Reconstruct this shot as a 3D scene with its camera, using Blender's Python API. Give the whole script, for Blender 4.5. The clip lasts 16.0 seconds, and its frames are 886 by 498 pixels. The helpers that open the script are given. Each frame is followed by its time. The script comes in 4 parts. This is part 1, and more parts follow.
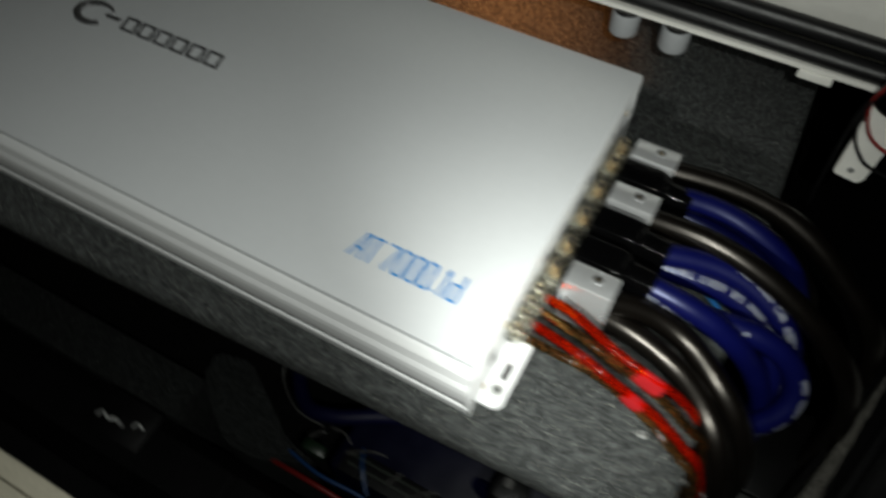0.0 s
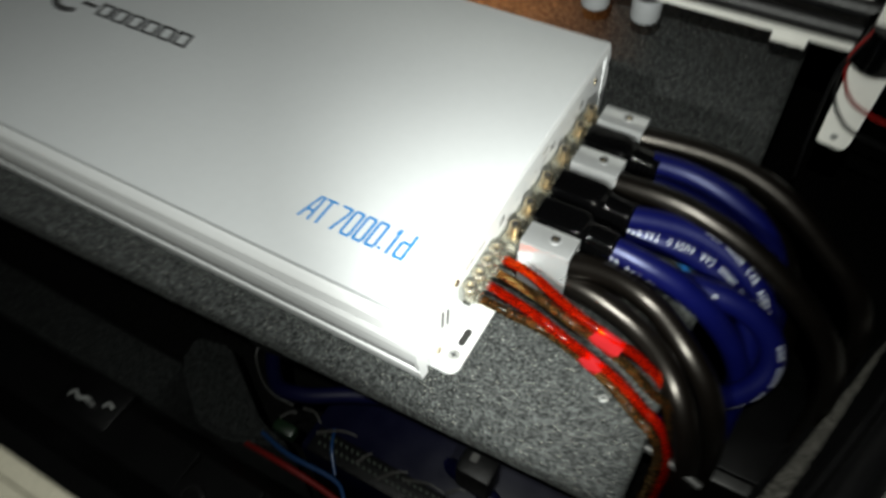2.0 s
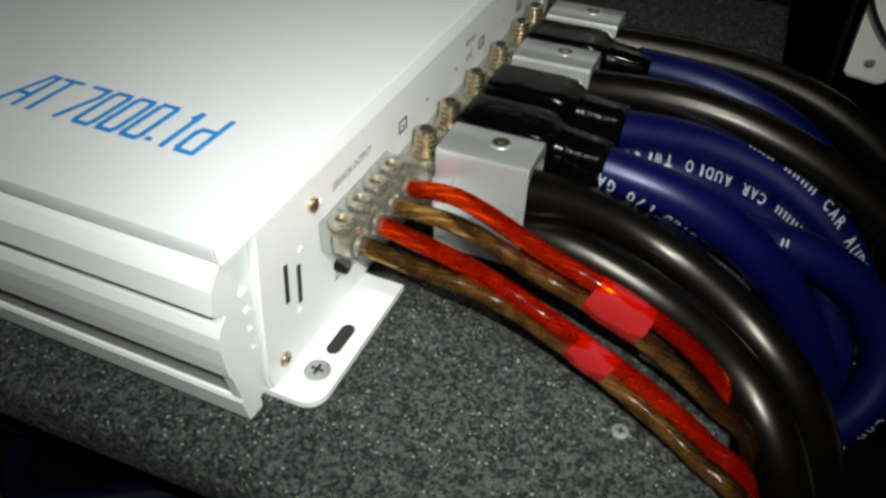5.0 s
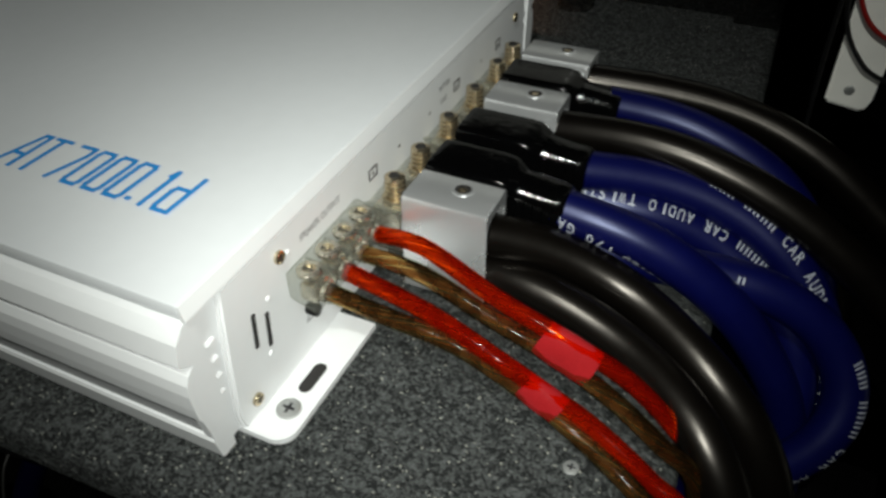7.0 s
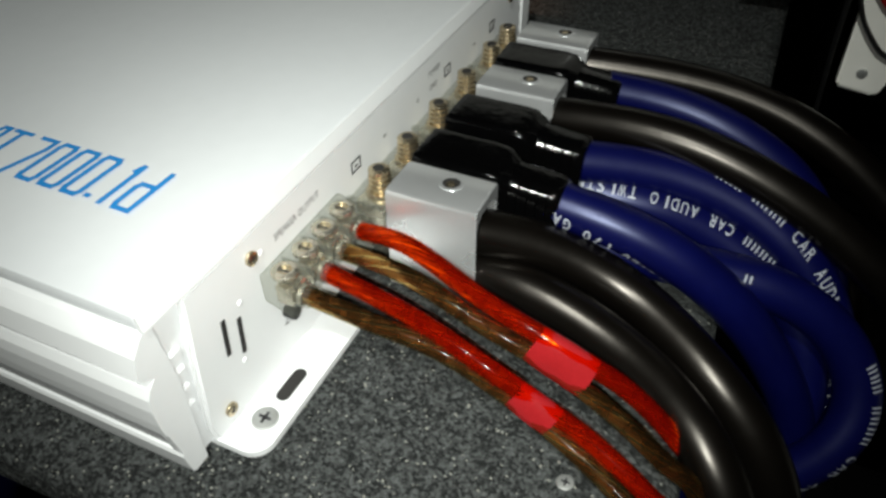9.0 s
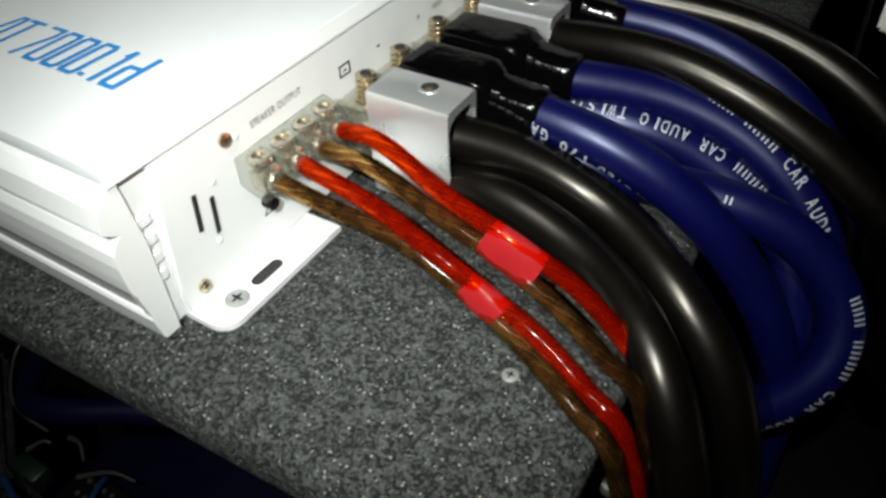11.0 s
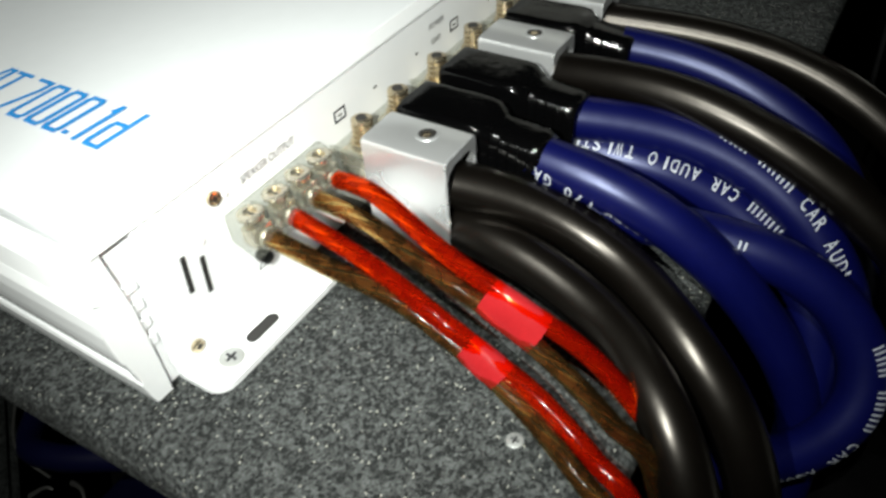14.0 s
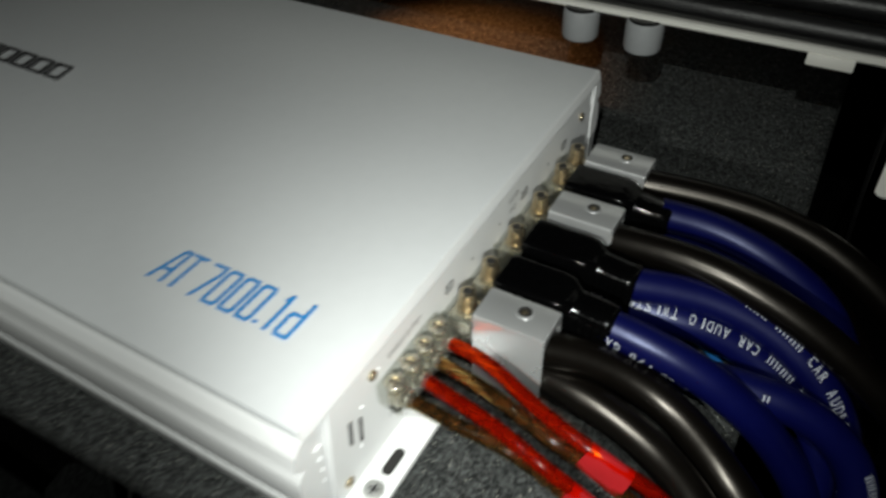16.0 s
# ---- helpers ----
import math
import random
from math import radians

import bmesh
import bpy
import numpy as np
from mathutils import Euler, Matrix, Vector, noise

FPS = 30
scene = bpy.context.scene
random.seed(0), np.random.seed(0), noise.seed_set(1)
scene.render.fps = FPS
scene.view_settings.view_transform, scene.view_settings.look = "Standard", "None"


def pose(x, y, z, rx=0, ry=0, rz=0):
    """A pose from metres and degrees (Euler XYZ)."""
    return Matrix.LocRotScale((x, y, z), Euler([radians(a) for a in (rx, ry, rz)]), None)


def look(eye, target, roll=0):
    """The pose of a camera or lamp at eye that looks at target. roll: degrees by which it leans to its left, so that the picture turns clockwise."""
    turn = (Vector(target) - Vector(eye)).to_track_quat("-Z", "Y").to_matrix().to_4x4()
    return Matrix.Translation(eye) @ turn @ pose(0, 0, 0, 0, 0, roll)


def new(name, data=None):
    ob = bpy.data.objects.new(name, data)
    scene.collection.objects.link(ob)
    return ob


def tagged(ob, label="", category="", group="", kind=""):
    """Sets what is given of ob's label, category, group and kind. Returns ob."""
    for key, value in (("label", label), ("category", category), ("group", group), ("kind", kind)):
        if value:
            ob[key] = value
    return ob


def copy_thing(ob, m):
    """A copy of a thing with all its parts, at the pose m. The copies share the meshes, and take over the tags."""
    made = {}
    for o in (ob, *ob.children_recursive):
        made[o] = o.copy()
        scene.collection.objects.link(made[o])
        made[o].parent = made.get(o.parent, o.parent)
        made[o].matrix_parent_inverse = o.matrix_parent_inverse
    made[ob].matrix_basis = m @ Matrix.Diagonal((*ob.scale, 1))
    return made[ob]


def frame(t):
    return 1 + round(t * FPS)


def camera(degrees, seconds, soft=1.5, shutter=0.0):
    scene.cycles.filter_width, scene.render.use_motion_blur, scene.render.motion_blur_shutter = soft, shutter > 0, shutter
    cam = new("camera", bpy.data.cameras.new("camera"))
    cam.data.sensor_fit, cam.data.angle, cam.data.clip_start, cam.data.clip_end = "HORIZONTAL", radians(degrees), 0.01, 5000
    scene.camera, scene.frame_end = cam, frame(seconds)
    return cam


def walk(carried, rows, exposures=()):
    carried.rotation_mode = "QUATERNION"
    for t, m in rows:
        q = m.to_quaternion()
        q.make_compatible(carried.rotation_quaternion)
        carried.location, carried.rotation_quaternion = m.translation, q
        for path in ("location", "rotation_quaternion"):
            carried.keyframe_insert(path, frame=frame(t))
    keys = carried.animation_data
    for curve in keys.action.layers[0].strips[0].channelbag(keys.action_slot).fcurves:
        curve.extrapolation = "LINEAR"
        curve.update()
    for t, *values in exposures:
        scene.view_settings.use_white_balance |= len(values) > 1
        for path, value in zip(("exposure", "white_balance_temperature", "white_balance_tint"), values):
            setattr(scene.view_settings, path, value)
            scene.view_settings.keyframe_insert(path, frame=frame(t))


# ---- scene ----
cam = camera(64.0, 16.0, soft=2.8, shutter=1.0)
PATH = [
    (0, (0.04945, -0.12714, 0.33226), (-0.48456, 0.92493, -1.28266), 2.159),
    (0.5, (0.10624, -0.11757, 0.33262), (-0.51496, 0.86875, -1.29258), 0.544),
    (1, (0.10675, -0.13012, 0.33461), (-0.49317, 0.89513, -1.27441), 2.493),
    (1.5, (0.10772, -0.13308, 0.33422), (-0.49774, 0.89533, -1.27071), 1.958),
    (2, (0.09545, -0.12776, 0.30691), (-0.55637, 0.93468, -1.25717), -2.279),
    (2.2, (0.08938, -0.11093, 0.24895), (-0.56631, 1.02647, -1.25982), -3.718),
    (2.5, (0.08074, -0.09062, 0.16285), (-0.43089, 1.26051, -1.22015), 3.186),
    (2.8, (0.07508, -0.07646, 0.13944), (-0.44814, 1.29919, -1.21475), 2.077),
    (3, (0.07507, -0.07242, 0.13584), (-0.44572, 1.31787, -1.20426), 2.060),
    (3.5, (0.07538, -0.07181, 0.13365), (-0.48147, 1.32522, -1.18477), 2.067),
    (6, (0.07878, -0.06649, 0.15014), (-0.50648, 1.35147, -1.13316), 1.602),
    (6.5, (0.08416, -0.06481, 0.15608), (-0.53542, 1.33994, -1.12563), 0.491),
    (7, (0.09188, -0.06438, 0.15367), (-0.55143, 1.32825, -1.12959), -0.439),
    (7.5, (0.09750, -0.06234, 0.15333), (-0.55373, 1.32966, -1.12660), -0.827),
    (8, (0.09901, -0.06033, 0.15346), (-0.55931, 1.32073, -1.13467), -1.096),
    (8.5, (0.09674, -0.05620, 0.15252), (-0.55906, 1.31443, -1.14797), -0.860),
    (9, (0.09037, -0.05168, 0.14858), (-0.54524, 1.30999, -1.17122), -0.711),
    (9.5, (0.08724, -0.04879, 0.14772), (-0.55502, 1.30398, -1.17799), -1.156),
    (9.8, (0.09776, -0.05163, 0.14549), (-0.65863, 1.20072, -1.21814), -3.910),
    (10, (0.10968, -0.05081, 0.13551), (-0.64422, 1.19993, -1.23098), -2.623),
    (12.5, (0.12523, -0.06173, 0.13921), (-0.72448, 1.15020, -1.20586), -4.099),
    (13, (0.11921, -0.05519, 0.14199), (-0.70869, 1.15214, -1.22071), -3.826),
    (13.5, (0.11777, -0.04719, 0.14217), (-0.71097, 1.16491, -1.21578), -3.996),
    (14, (0.11784, -0.04007, 0.14048), (-0.71958, 1.16983, -1.21409), -4.711),
    (14.5, (0.11473, -0.03408, 0.14052), (-0.70351, 1.18367, -1.21873), -4.603),
    (15, (0.11368, -0.02959, 0.14900), (-0.71107, 1.21497, -1.18173), -5.368),
    (15.5, (0.10322, -0.03959, 0.17701), (-0.73418, 1.26125, -1.09050), -4.686),
    (16, (0.09022, -0.06379, 0.21185), (-0.69031, 1.20243, -1.12511), -2.401),
]
walk(cam, [(t, look(eye, target, roll)) for t, eye, target, roll in PATH],
     exposures=[(0.0, -0.05), (0.5, 0.15), (1.0, 0.40), (1.5, 0.47), (2.0, 0.55), (2.5, 0.80), (3.0, 0.60), (3.5, 0.15), (6.0, -0.35), (7.0, -0.5), (7.5, -0.4), (8.5, -0.3), (9.0, -0.15), (9.5, -0.2),
                (10.0, -0.2), (12.5, 0.60), (14.5, 0.32), (15.0, 0.0), (15.5, -0.25), (16.0, -0.35)])

# ---- light: the phone's torch as two fixed lamps, a warm boot lamp, faint night sky ----
world = bpy.data.worlds.new("night")
world.use_nodes = True
world.node_tree.nodes["Background"].inputs[0].default_value = (0.5, 0.55, 0.6, 1)
world.node_tree.nodes["Background"].inputs[1].default_value = 0.002
scene.world = world


def lamp(name, m, power, colour, cone, blend):
    data = bpy.data.lights.new(name, "SPOT")
    data.energy, data.color, data.shadow_soft_size = power, colour, 0.0015
    data.spot_size, data.spot_blend = radians(cone), blend
    ob = new(name, data)
    ob.matrix_world = m
    return ob


lamp("torch", look((0.093, -0.062, 0.152), (0.028, 0.080, 0.02)), 2.65, (0.965, 1.0, 0.93), 74, 1.0)
# second fixed lamp for the same torch, added to fill the far parts
lamp("torch_fill_high", look((0.088, -0.150, 0.385), (-0.066, 0.085, 0.0)), 4.6, (0.965, 1.0, 0.93), 138, 1.0)
lamp("boot_lamp", look((-0.145, 0.330, 0.138), (-0.120, 0.295, 0.0)), 2.4, (1.0, 0.36, 0.10), 78, 1.0)


# ---- materials ----
def material(name, colour, rough=0.5, metal=0.0, var=0.12, scale=40.0, bump=0.0, bump_scale=400.0, coat=0.0,
             spec=0.5, transmission=0.0, rough_var=0.1):
    """A surface whose colour and gloss wander at two scales, with fine relief."""
    m = bpy.data.materials.new(name)
    m.use_nodes = True
    n, l = m.node_tree.nodes, m.node_tree.links
    b = n["Principled BSDF"]
    tc = n.new("ShaderNodeTexCoord")
    big, fine = n.new("ShaderNodeTexNoise"), n.new("ShaderNodeTexNoise")
    big.inputs["Scale"].default_value, fine.inputs["Scale"].default_value = scale, scale * 14
    for k in (big, fine):
        k.inputs["Detail"].default_value = 3
        l.new(tc.outputs["Object"], k.inputs["Vector"])
    mixv = n.new("ShaderNodeMath")
    mixv.operation = "ADD"
    l.new(big.outputs["Fac"], mixv.inputs[0]), l.new(fine.outputs["Fac"], mixv.inputs[1])
    ramp = n.new("ShaderNodeMapRange")
    ramp.inputs[1].default_value, ramp.inputs[2].default_value = 0.6, 1.4
    ramp.inputs[3].default_value, ramp.inputs[4].default_value = 1 - var, 1 + var
    l.new(mixv.outputs[0], ramp.inputs[0])
    mul = n.new("ShaderNodeVectorMath")
    mul.operation = "SCALE"
    mul.inputs[0].default_value = colour
    l.new(ramp.outputs[0], mul.inputs["Scale"])
    l.new(mul.outputs[0], b.inputs["Base Color"])
    rr = n.new("ShaderNodeMapRange")
    rr.inputs[3].default_value, rr.inputs[4].default_value = max(0.02, rough - rough_var), min(1, rough + rough_var)
    l.new(big.outputs["Fac"], rr.inputs[0]), l.new(rr.outputs[0], b.inputs["Roughness"])
    b.inputs["Metallic"].default_value = metal
    b.inputs["Coat Weight"].default_value = coat
    b.inputs["Coat Roughness"].default_value = 0.08
    b.inputs["Specular IOR Level"].default_value = spec
    b.inputs["Transmission Weight"].default_value = transmission
    if bump:
        bn, bt = n.new("ShaderNodeBump"), n.new("ShaderNodeTexNoise")
        bt.inputs["Scale"].default_value, bt.inputs["Detail"].default_value = bump_scale, 4
        bn.inputs["Strength"].default_value, bn.inputs["Distance"].default_value = bump, 0.001
        l.new(tc.outputs["Object"], bt.inputs["Vector"])
        l.new(bt.outputs["Fac"], bn.inputs["Height"]), l.new(bn.outputs["Normal"], b.inputs["Normal"])
    return m


def carpet(name, dark, light, scale=430.0, flecks=0.990, sheen=0.0, fleck_tone=0.26):
    """Felted boot carpet: mottled fibres with pale flecks."""
    m = bpy.data.materials.new(name)
    m.use_nodes = True
    n, l = m.node_tree.nodes, m.node_tree.links
    b = n["Principled BSDF"]
    tc = n.new("ShaderNodeTexCoord")
    fib, clump, fleck = n.new("ShaderNodeTexNoise"), n.new("ShaderNodeTexNoise"), n.new("ShaderNodeTexVoronoi")
    fib.inputs["Scale"].default_value, fib.inputs["Detail"].default_value, fib.inputs["Roughness"].default_value = scale * 2.1, 6, 0.8
    clump.inputs["Scale"].default_value, clump.inputs["Detail"].default_value = scale * 0.5, 3
    fleck.inputs["Scale"].default_value = scale * 3.4
    for k in (fib, clump, fleck):
        l.new(tc.outputs["Object"], k.inputs["Vector"])
    cell, part_of = n.new("ShaderNodeTexVoronoi"), n.new("ShaderNodeSeparateColor")
    cell.inputs["Scale"].default_value = scale * 2.0
    l.new(tc.outputs["Object"], cell.inputs["Vector"]), l.new(cell.outputs["Color"], part_of.inputs[0])
    mixed, add = n.new("ShaderNodeMath"), n.new("ShaderNodeMath")
    mixed.operation = add.operation = "MULTIPLY_ADD"
    mixed.inputs[1].default_value, add.inputs[1].default_value = 0.35, 0.30
    l.new(clump.outputs["Fac"], mixed.inputs[0]), l.new(fib.outputs["Fac"], mixed.inputs[2])
    l.new(part_of.outputs[0], add.inputs[0]), l.new(mixed.outputs[0], add.inputs[2])
    ramp = n.new("ShaderNodeValToRGB")
    e = ramp.color_ramp.elements
    e[0].position, e[0].color = 0.62, (*dark, 1)
    e[1].position, e[1].color = 0.98, (*light, 1)
    level = n.new("ShaderNodeMath")
    level.operation = "SUBTRACT"
    level.inputs[1].default_value = 0.10
    l.new(add.outputs[0], level.inputs[0]), l.new(level.outputs[0], ramp.inputs[0])
    pick = n.new("ShaderNodeMath")
    pick.operation = "GREATER_THAN"
    pick.inputs[1].default_value = flecks
    sep = n.new("ShaderNodeSeparateColor")
    l.new(fleck.outputs["Color"], sep.inputs[0]), l.new(sep.outputs[0], pick.inputs[0])
    mix = n.new("ShaderNodeMix")
    mix.data_type = "RGBA"
    l.new(pick.outputs[0], mix.inputs["Factor"])
    l.new(ramp.outputs[0], mix.inputs["A"])
    mix.inputs["B"].default_value = (fleck_tone, fleck_tone, fleck_tone * 0.88, 1)
    l.new(mix.outputs["Result"], b.inputs["Base Color"])
    b.inputs["Roughness"].default_value = 0.95
    b.inputs["Specular IOR Level"].default_value = 0.05
    b.inputs["Sheen Weight"].default_value = sheen
    bn = n.new("ShaderNodeBump")
    bn.inputs["Strength"].default_value, bn.inputs["Distance"].default_value = 0.9, 0.0012
    l.new(add.outputs[0], bn.inputs["Height"]), l.new(bn.outputs["Normal"], b.inputs["Normal"])
    return m


M_AMP = material("white_satin_paint", (0.74, 0.75, 0.76), 0.42, 0.0, 0.015, 20, 0.05, 2600, rough_var=0.04)
M_TOP = material("white_brushed_paint", (0.70, 0.72, 0.74), 0.38, 0.15, 0.02, 14, 0.06, 2400, rough_var=0.05)
M_DARKGAP = material("shadow_gap_black", (0.02, 0.02, 0.021), 0.7)
M_GROOVE = material("groove_shade_grey", (0.27, 0.275, 0.28), 0.45, 0.1)
M_BLUEINK = material("blue_print", (0.02, 0.24, 0.62), 0.4, 0, 0.05)
M_GREYINK = material("grey_print", (0.025, 0.025, 0.028), 0.5)
M_LOGO = material("dark_chrome_badge", (0.22, 0.22, 0.225), 0.3, 0.8)
M_NICKEL = material("nickel_plate", (0.62, 0.58, 0.48), 0.26, 0.92, 0.15, 300, 0.1, 3000)
M_SCREW = material("brassy_screw", (0.58, 0.49, 0.34), 0.24, 0.95, 0.2, 400)
M_STEEL = material("zinc_steel", (0.46, 0.47, 0.46), 0.40, 0.7, 0.15, 300)
M_ALU = material("brushed_aluminium", (0.72, 0.73, 0.74), 0.29, 0.78, 0.015, 60)
# steel darkened to hold the shade below the board and in the pocket
M_STEELLOW = material("shaded_steel", (0.07, 0.07, 0.068), 0.5, 0.6, 0.25, 200)
M_HOLE = material("dark_bore", (0.015, 0.014, 0.013), 0.6)
M_TAPE = material("black_vinyl_tape", (0.0010, 0.0010, 0.0011), 0.12, 0, 0.2, 60, 0.16, 260, spec=0.22, rough_var=0.03)
M_BLACKJ = material("black_pvc_jacket", (0.0017, 0.0013, 0.0010), 0.30, 0, 0.25, 90, 0.06, 160, spec=0.38, rough_var=0.04)
M_BLUEJ = material("blue_pvc_jacket", (0.0011, 0.0018, 0.036), 0.36, 0, 0.15, 70, 0.05, 160, spec=0.44, rough_var=0.04)
M_BLACKJ.node_tree.nodes["Principled BSDF"].inputs["Specular Tint"].default_value = (1.0, 0.92, 0.84, 1)
M_BLUEJ.node_tree.nodes["Principled BSDF"].inputs["Specular Tint"].default_value = (0.62, 0.68, 1.0, 1)
M_WHITEINK = material("white_print", (0.36, 0.38, 0.42), 0.6)
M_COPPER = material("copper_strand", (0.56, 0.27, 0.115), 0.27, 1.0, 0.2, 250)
M_COPPERLIT = material("glint_copper_strand", (0.98, 0.68, 0.36), 0.22, 1.0, 0.2, 250)
M_REDTAPE = material("red_vinyl_tape", (0.24, 0.010, 0.012), 0.18, 0, 0.1, 80, 0.14, 130, spec=0.45, rough_var=0.06)
M_CARPET = carpet("charcoal_carpet", (0.016, 0.0172, 0.0170), (0.134, 0.143, 0.141), 560.0, 0.987, 0.02, 0.34)
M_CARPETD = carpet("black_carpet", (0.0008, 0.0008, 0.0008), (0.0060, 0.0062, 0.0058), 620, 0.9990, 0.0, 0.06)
M_CAR = material("white_car_paint", (0.82, 0.81, 0.76), 0.33, 0, 0.05, 12, coat=0.4)
M_PLASTIC = material("black_trim_plastic", (0.0016, 0.0016, 0.0017), 0.42, 0, 0.2, 60, 0.3, 1500, spec=0.16)
M_RUBBER = material("black_rubber", (0.0035, 0.0035, 0.0038), 0.40, 0, 0.2, 60, 0.2, 900)
M_GREYPEG = material("grey_rubber", (0.30, 0.31, 0.32), 0.6, 0, 0.06, 60, 0.1, 800)
# car paint in a darker, yellower copy for the dimmer light on the sill
M_SILL = material("shaded_cream_paint", (0.46, 0.43, 0.34), 0.45, 0, 0.16, 30, 0.1, 300)
# darker copy of the carpet, toned for the shade under the board
M_BRACE = carpet("shaded_felt", (0.004, 0.0044, 0.0044), (0.026, 0.028, 0.027), 560, 0.9990, 0.0, 0.08)
M_FELT = carpet("grey_felt_edge", (0.035, 0.034, 0.03), (0.22, 0.21, 0.185), 700)


def clear_plastic(name, tint, gloss=0.24, passes=(0.90, 0.91, 0.88), spec=0.9):
    """Thin clear moulding: most light passes, the rest glints."""
    m = bpy.data.materials.new(name)
    m.use_nodes = True
    n, l = m.node_tree.nodes, m.node_tree.links
    b, o = n["Principled BSDF"], n["Material Output"]
    b.inputs["Base Color"].default_value = (*tint, 1)
    b.inputs["Roughness"].default_value = 0.10
    b.inputs["Specular IOR Level"].default_value = spec
    through_it, mix, speck = n.new("ShaderNodeBsdfTransparent"), n.new("ShaderNodeMixShader"), n.new("ShaderNodeTexNoise")
    through_it.inputs[0].default_value = (*passes, 1)
    speck.inputs["Scale"].default_value = 500
    bend = n.new("ShaderNodeMapRange")
    bend.inputs[3].default_value, bend.inputs[4].default_value = gloss * 0.5, gloss * 1.5
    l.new(speck.outputs["Fac"], bend.inputs[0]), l.new(bend.outputs[0], mix.inputs[0])
    l.new(through_it.outputs[0], mix.inputs[1]), l.new(b.outputs[0], mix.inputs[2])
    l.new(mix.outputs[0], o.inputs["Surface"])
    return m


M_CLEAR = clear_plastic("clear_plastic", (0.22, 0.225, 0.20), 0.12, (0.965, 0.97, 0.955))
M_REDW = clear_plastic("clear_red_jacket", (0.50, 0.007, 0.002), 0.12, (1.0, 0.36, 0.05), 0.35)
M_BROWNW = clear_plastic("clear_smoked_jacket", (0.05, 0.030, 0.014), 0.06, (0.77, 0.75, 0.60), 0.5)


# ---- mesh helpers ----
def part(name, bm, mat, parent=None, label="", smooth=True):
    me = bpy.data.meshes.new(name)
    bm.normal_update()
    bm.to_mesh(me)
    bm.free()
    me.materials.append(mat)
    for p in me.polygons:
        p.use_smooth = smooth
    if smooth:
        me.set_sharp_from_angle(angle=radians(38))
    ob = new(name, me)
    if parent:
        ob.parent = parent
    if label:
        tagged(ob, label)
    return ob


def thing(name, label, category, group="", kind="", at=(0, 0, 0)):
    ob = new(name)
    ob.location = at
    ob.empty_display_size = 0.01
    return tagged(ob, label, category, group, kind)


def box(bm, x0, x1, y0, y1, z0, z1, r=0.0, seg=2):
    m = Matrix.Translation(((x0 + x1) / 2, (y0 + y1) / 2, (z0 + z1) / 2)) @ Matrix.Diagonal((x1 - x0, y1 - y0, z1 - z0, 1))
    v = bmesh.ops.create_cube(bm, size=1, matrix=m)["verts"]
    if r:
        bmesh.ops.bevel(bm, geom=list({e for k in v for e in k.link_edges}), offset=r, segments=seg, affect="EDGES", profile=0.5)
    return bm


def cyl(bm, at, axis, r, h, seg=20, r2=None, bevel=0.0):
    """A cylinder that stands on the point at and runs h along axis."""
    q = Vector((0, 0, 1)).rotation_difference(Vector(axis).normalized()).to_matrix().to_4x4()
    m = Matrix.Translation(Vector(at) + Vector(axis).normalized() * h / 2) @ q
    v = bmesh.ops.create_cone(bm, cap_ends=True, segments=seg, radius1=r, radius2=r if r2 is None else r2, depth=h, matrix=m)["verts"]
    if bevel:
        edges = [e for e in {e for k in v for e in k.link_edges} if any(len(f.verts) > 4 for f in e.link_faces)]
        bmesh.ops.bevel(bm, geom=edges, offset=bevel, segments=2, affect="EDGES", profile=0.5)
    return bm


def ring(bm, at, r_in, r_out, h, seg=18, axis=(0, 0, 1)):
    q = Vector((0, 0, 1)).rotation_difference(Vector(axis).normalized())
    prof = [(r_in, 0), (r_out, 0), (r_out, h * 0.8), (r_out - (r_out - r_in) * 0.25, h), (r_in, h)]
    rows = [[bm.verts.new(Vector(at) + q @ Vector((rr * math.cos(a), rr * math.sin(a), zz))) for rr, zz in prof]
            for a in (2 * math.pi * k / seg for k in range(seg))]
    for k in range(seg):
        for j in range(len(prof)):
            bm.faces.new((rows[k][j], rows[(k + 1) % seg][j], rows[(k + 1) % seg][(j + 1) % 5], rows[k][(j + 1) % 5]))
    return bm


def prism(bm, outline, x0, x1, axis="x"):
    """A closed outline pushed from x0 to x1 along an axis; the outline gives the other two coordinates in order."""
    put = {"x": lambda s, a, b: (s, a, b), "y": lambda s, a, b: (a, s, b), "z": lambda s, a, b: (a, b, s)}[axis]
    lo, hi = ([bm.verts.new(put(s, a, b)) for a, b in outline] for s in (x0, x1))
    n = len(outline)
    for k in range(n):
        bm.faces.new((lo[k], lo[(k + 1) % n], hi[(k + 1) % n], hi[k]))
    bm.faces.new(lo[::-1]), bm.faces.new(hi)
    bmesh.ops.recalc_face_normals(bm, faces=bm.faces)
    return bm


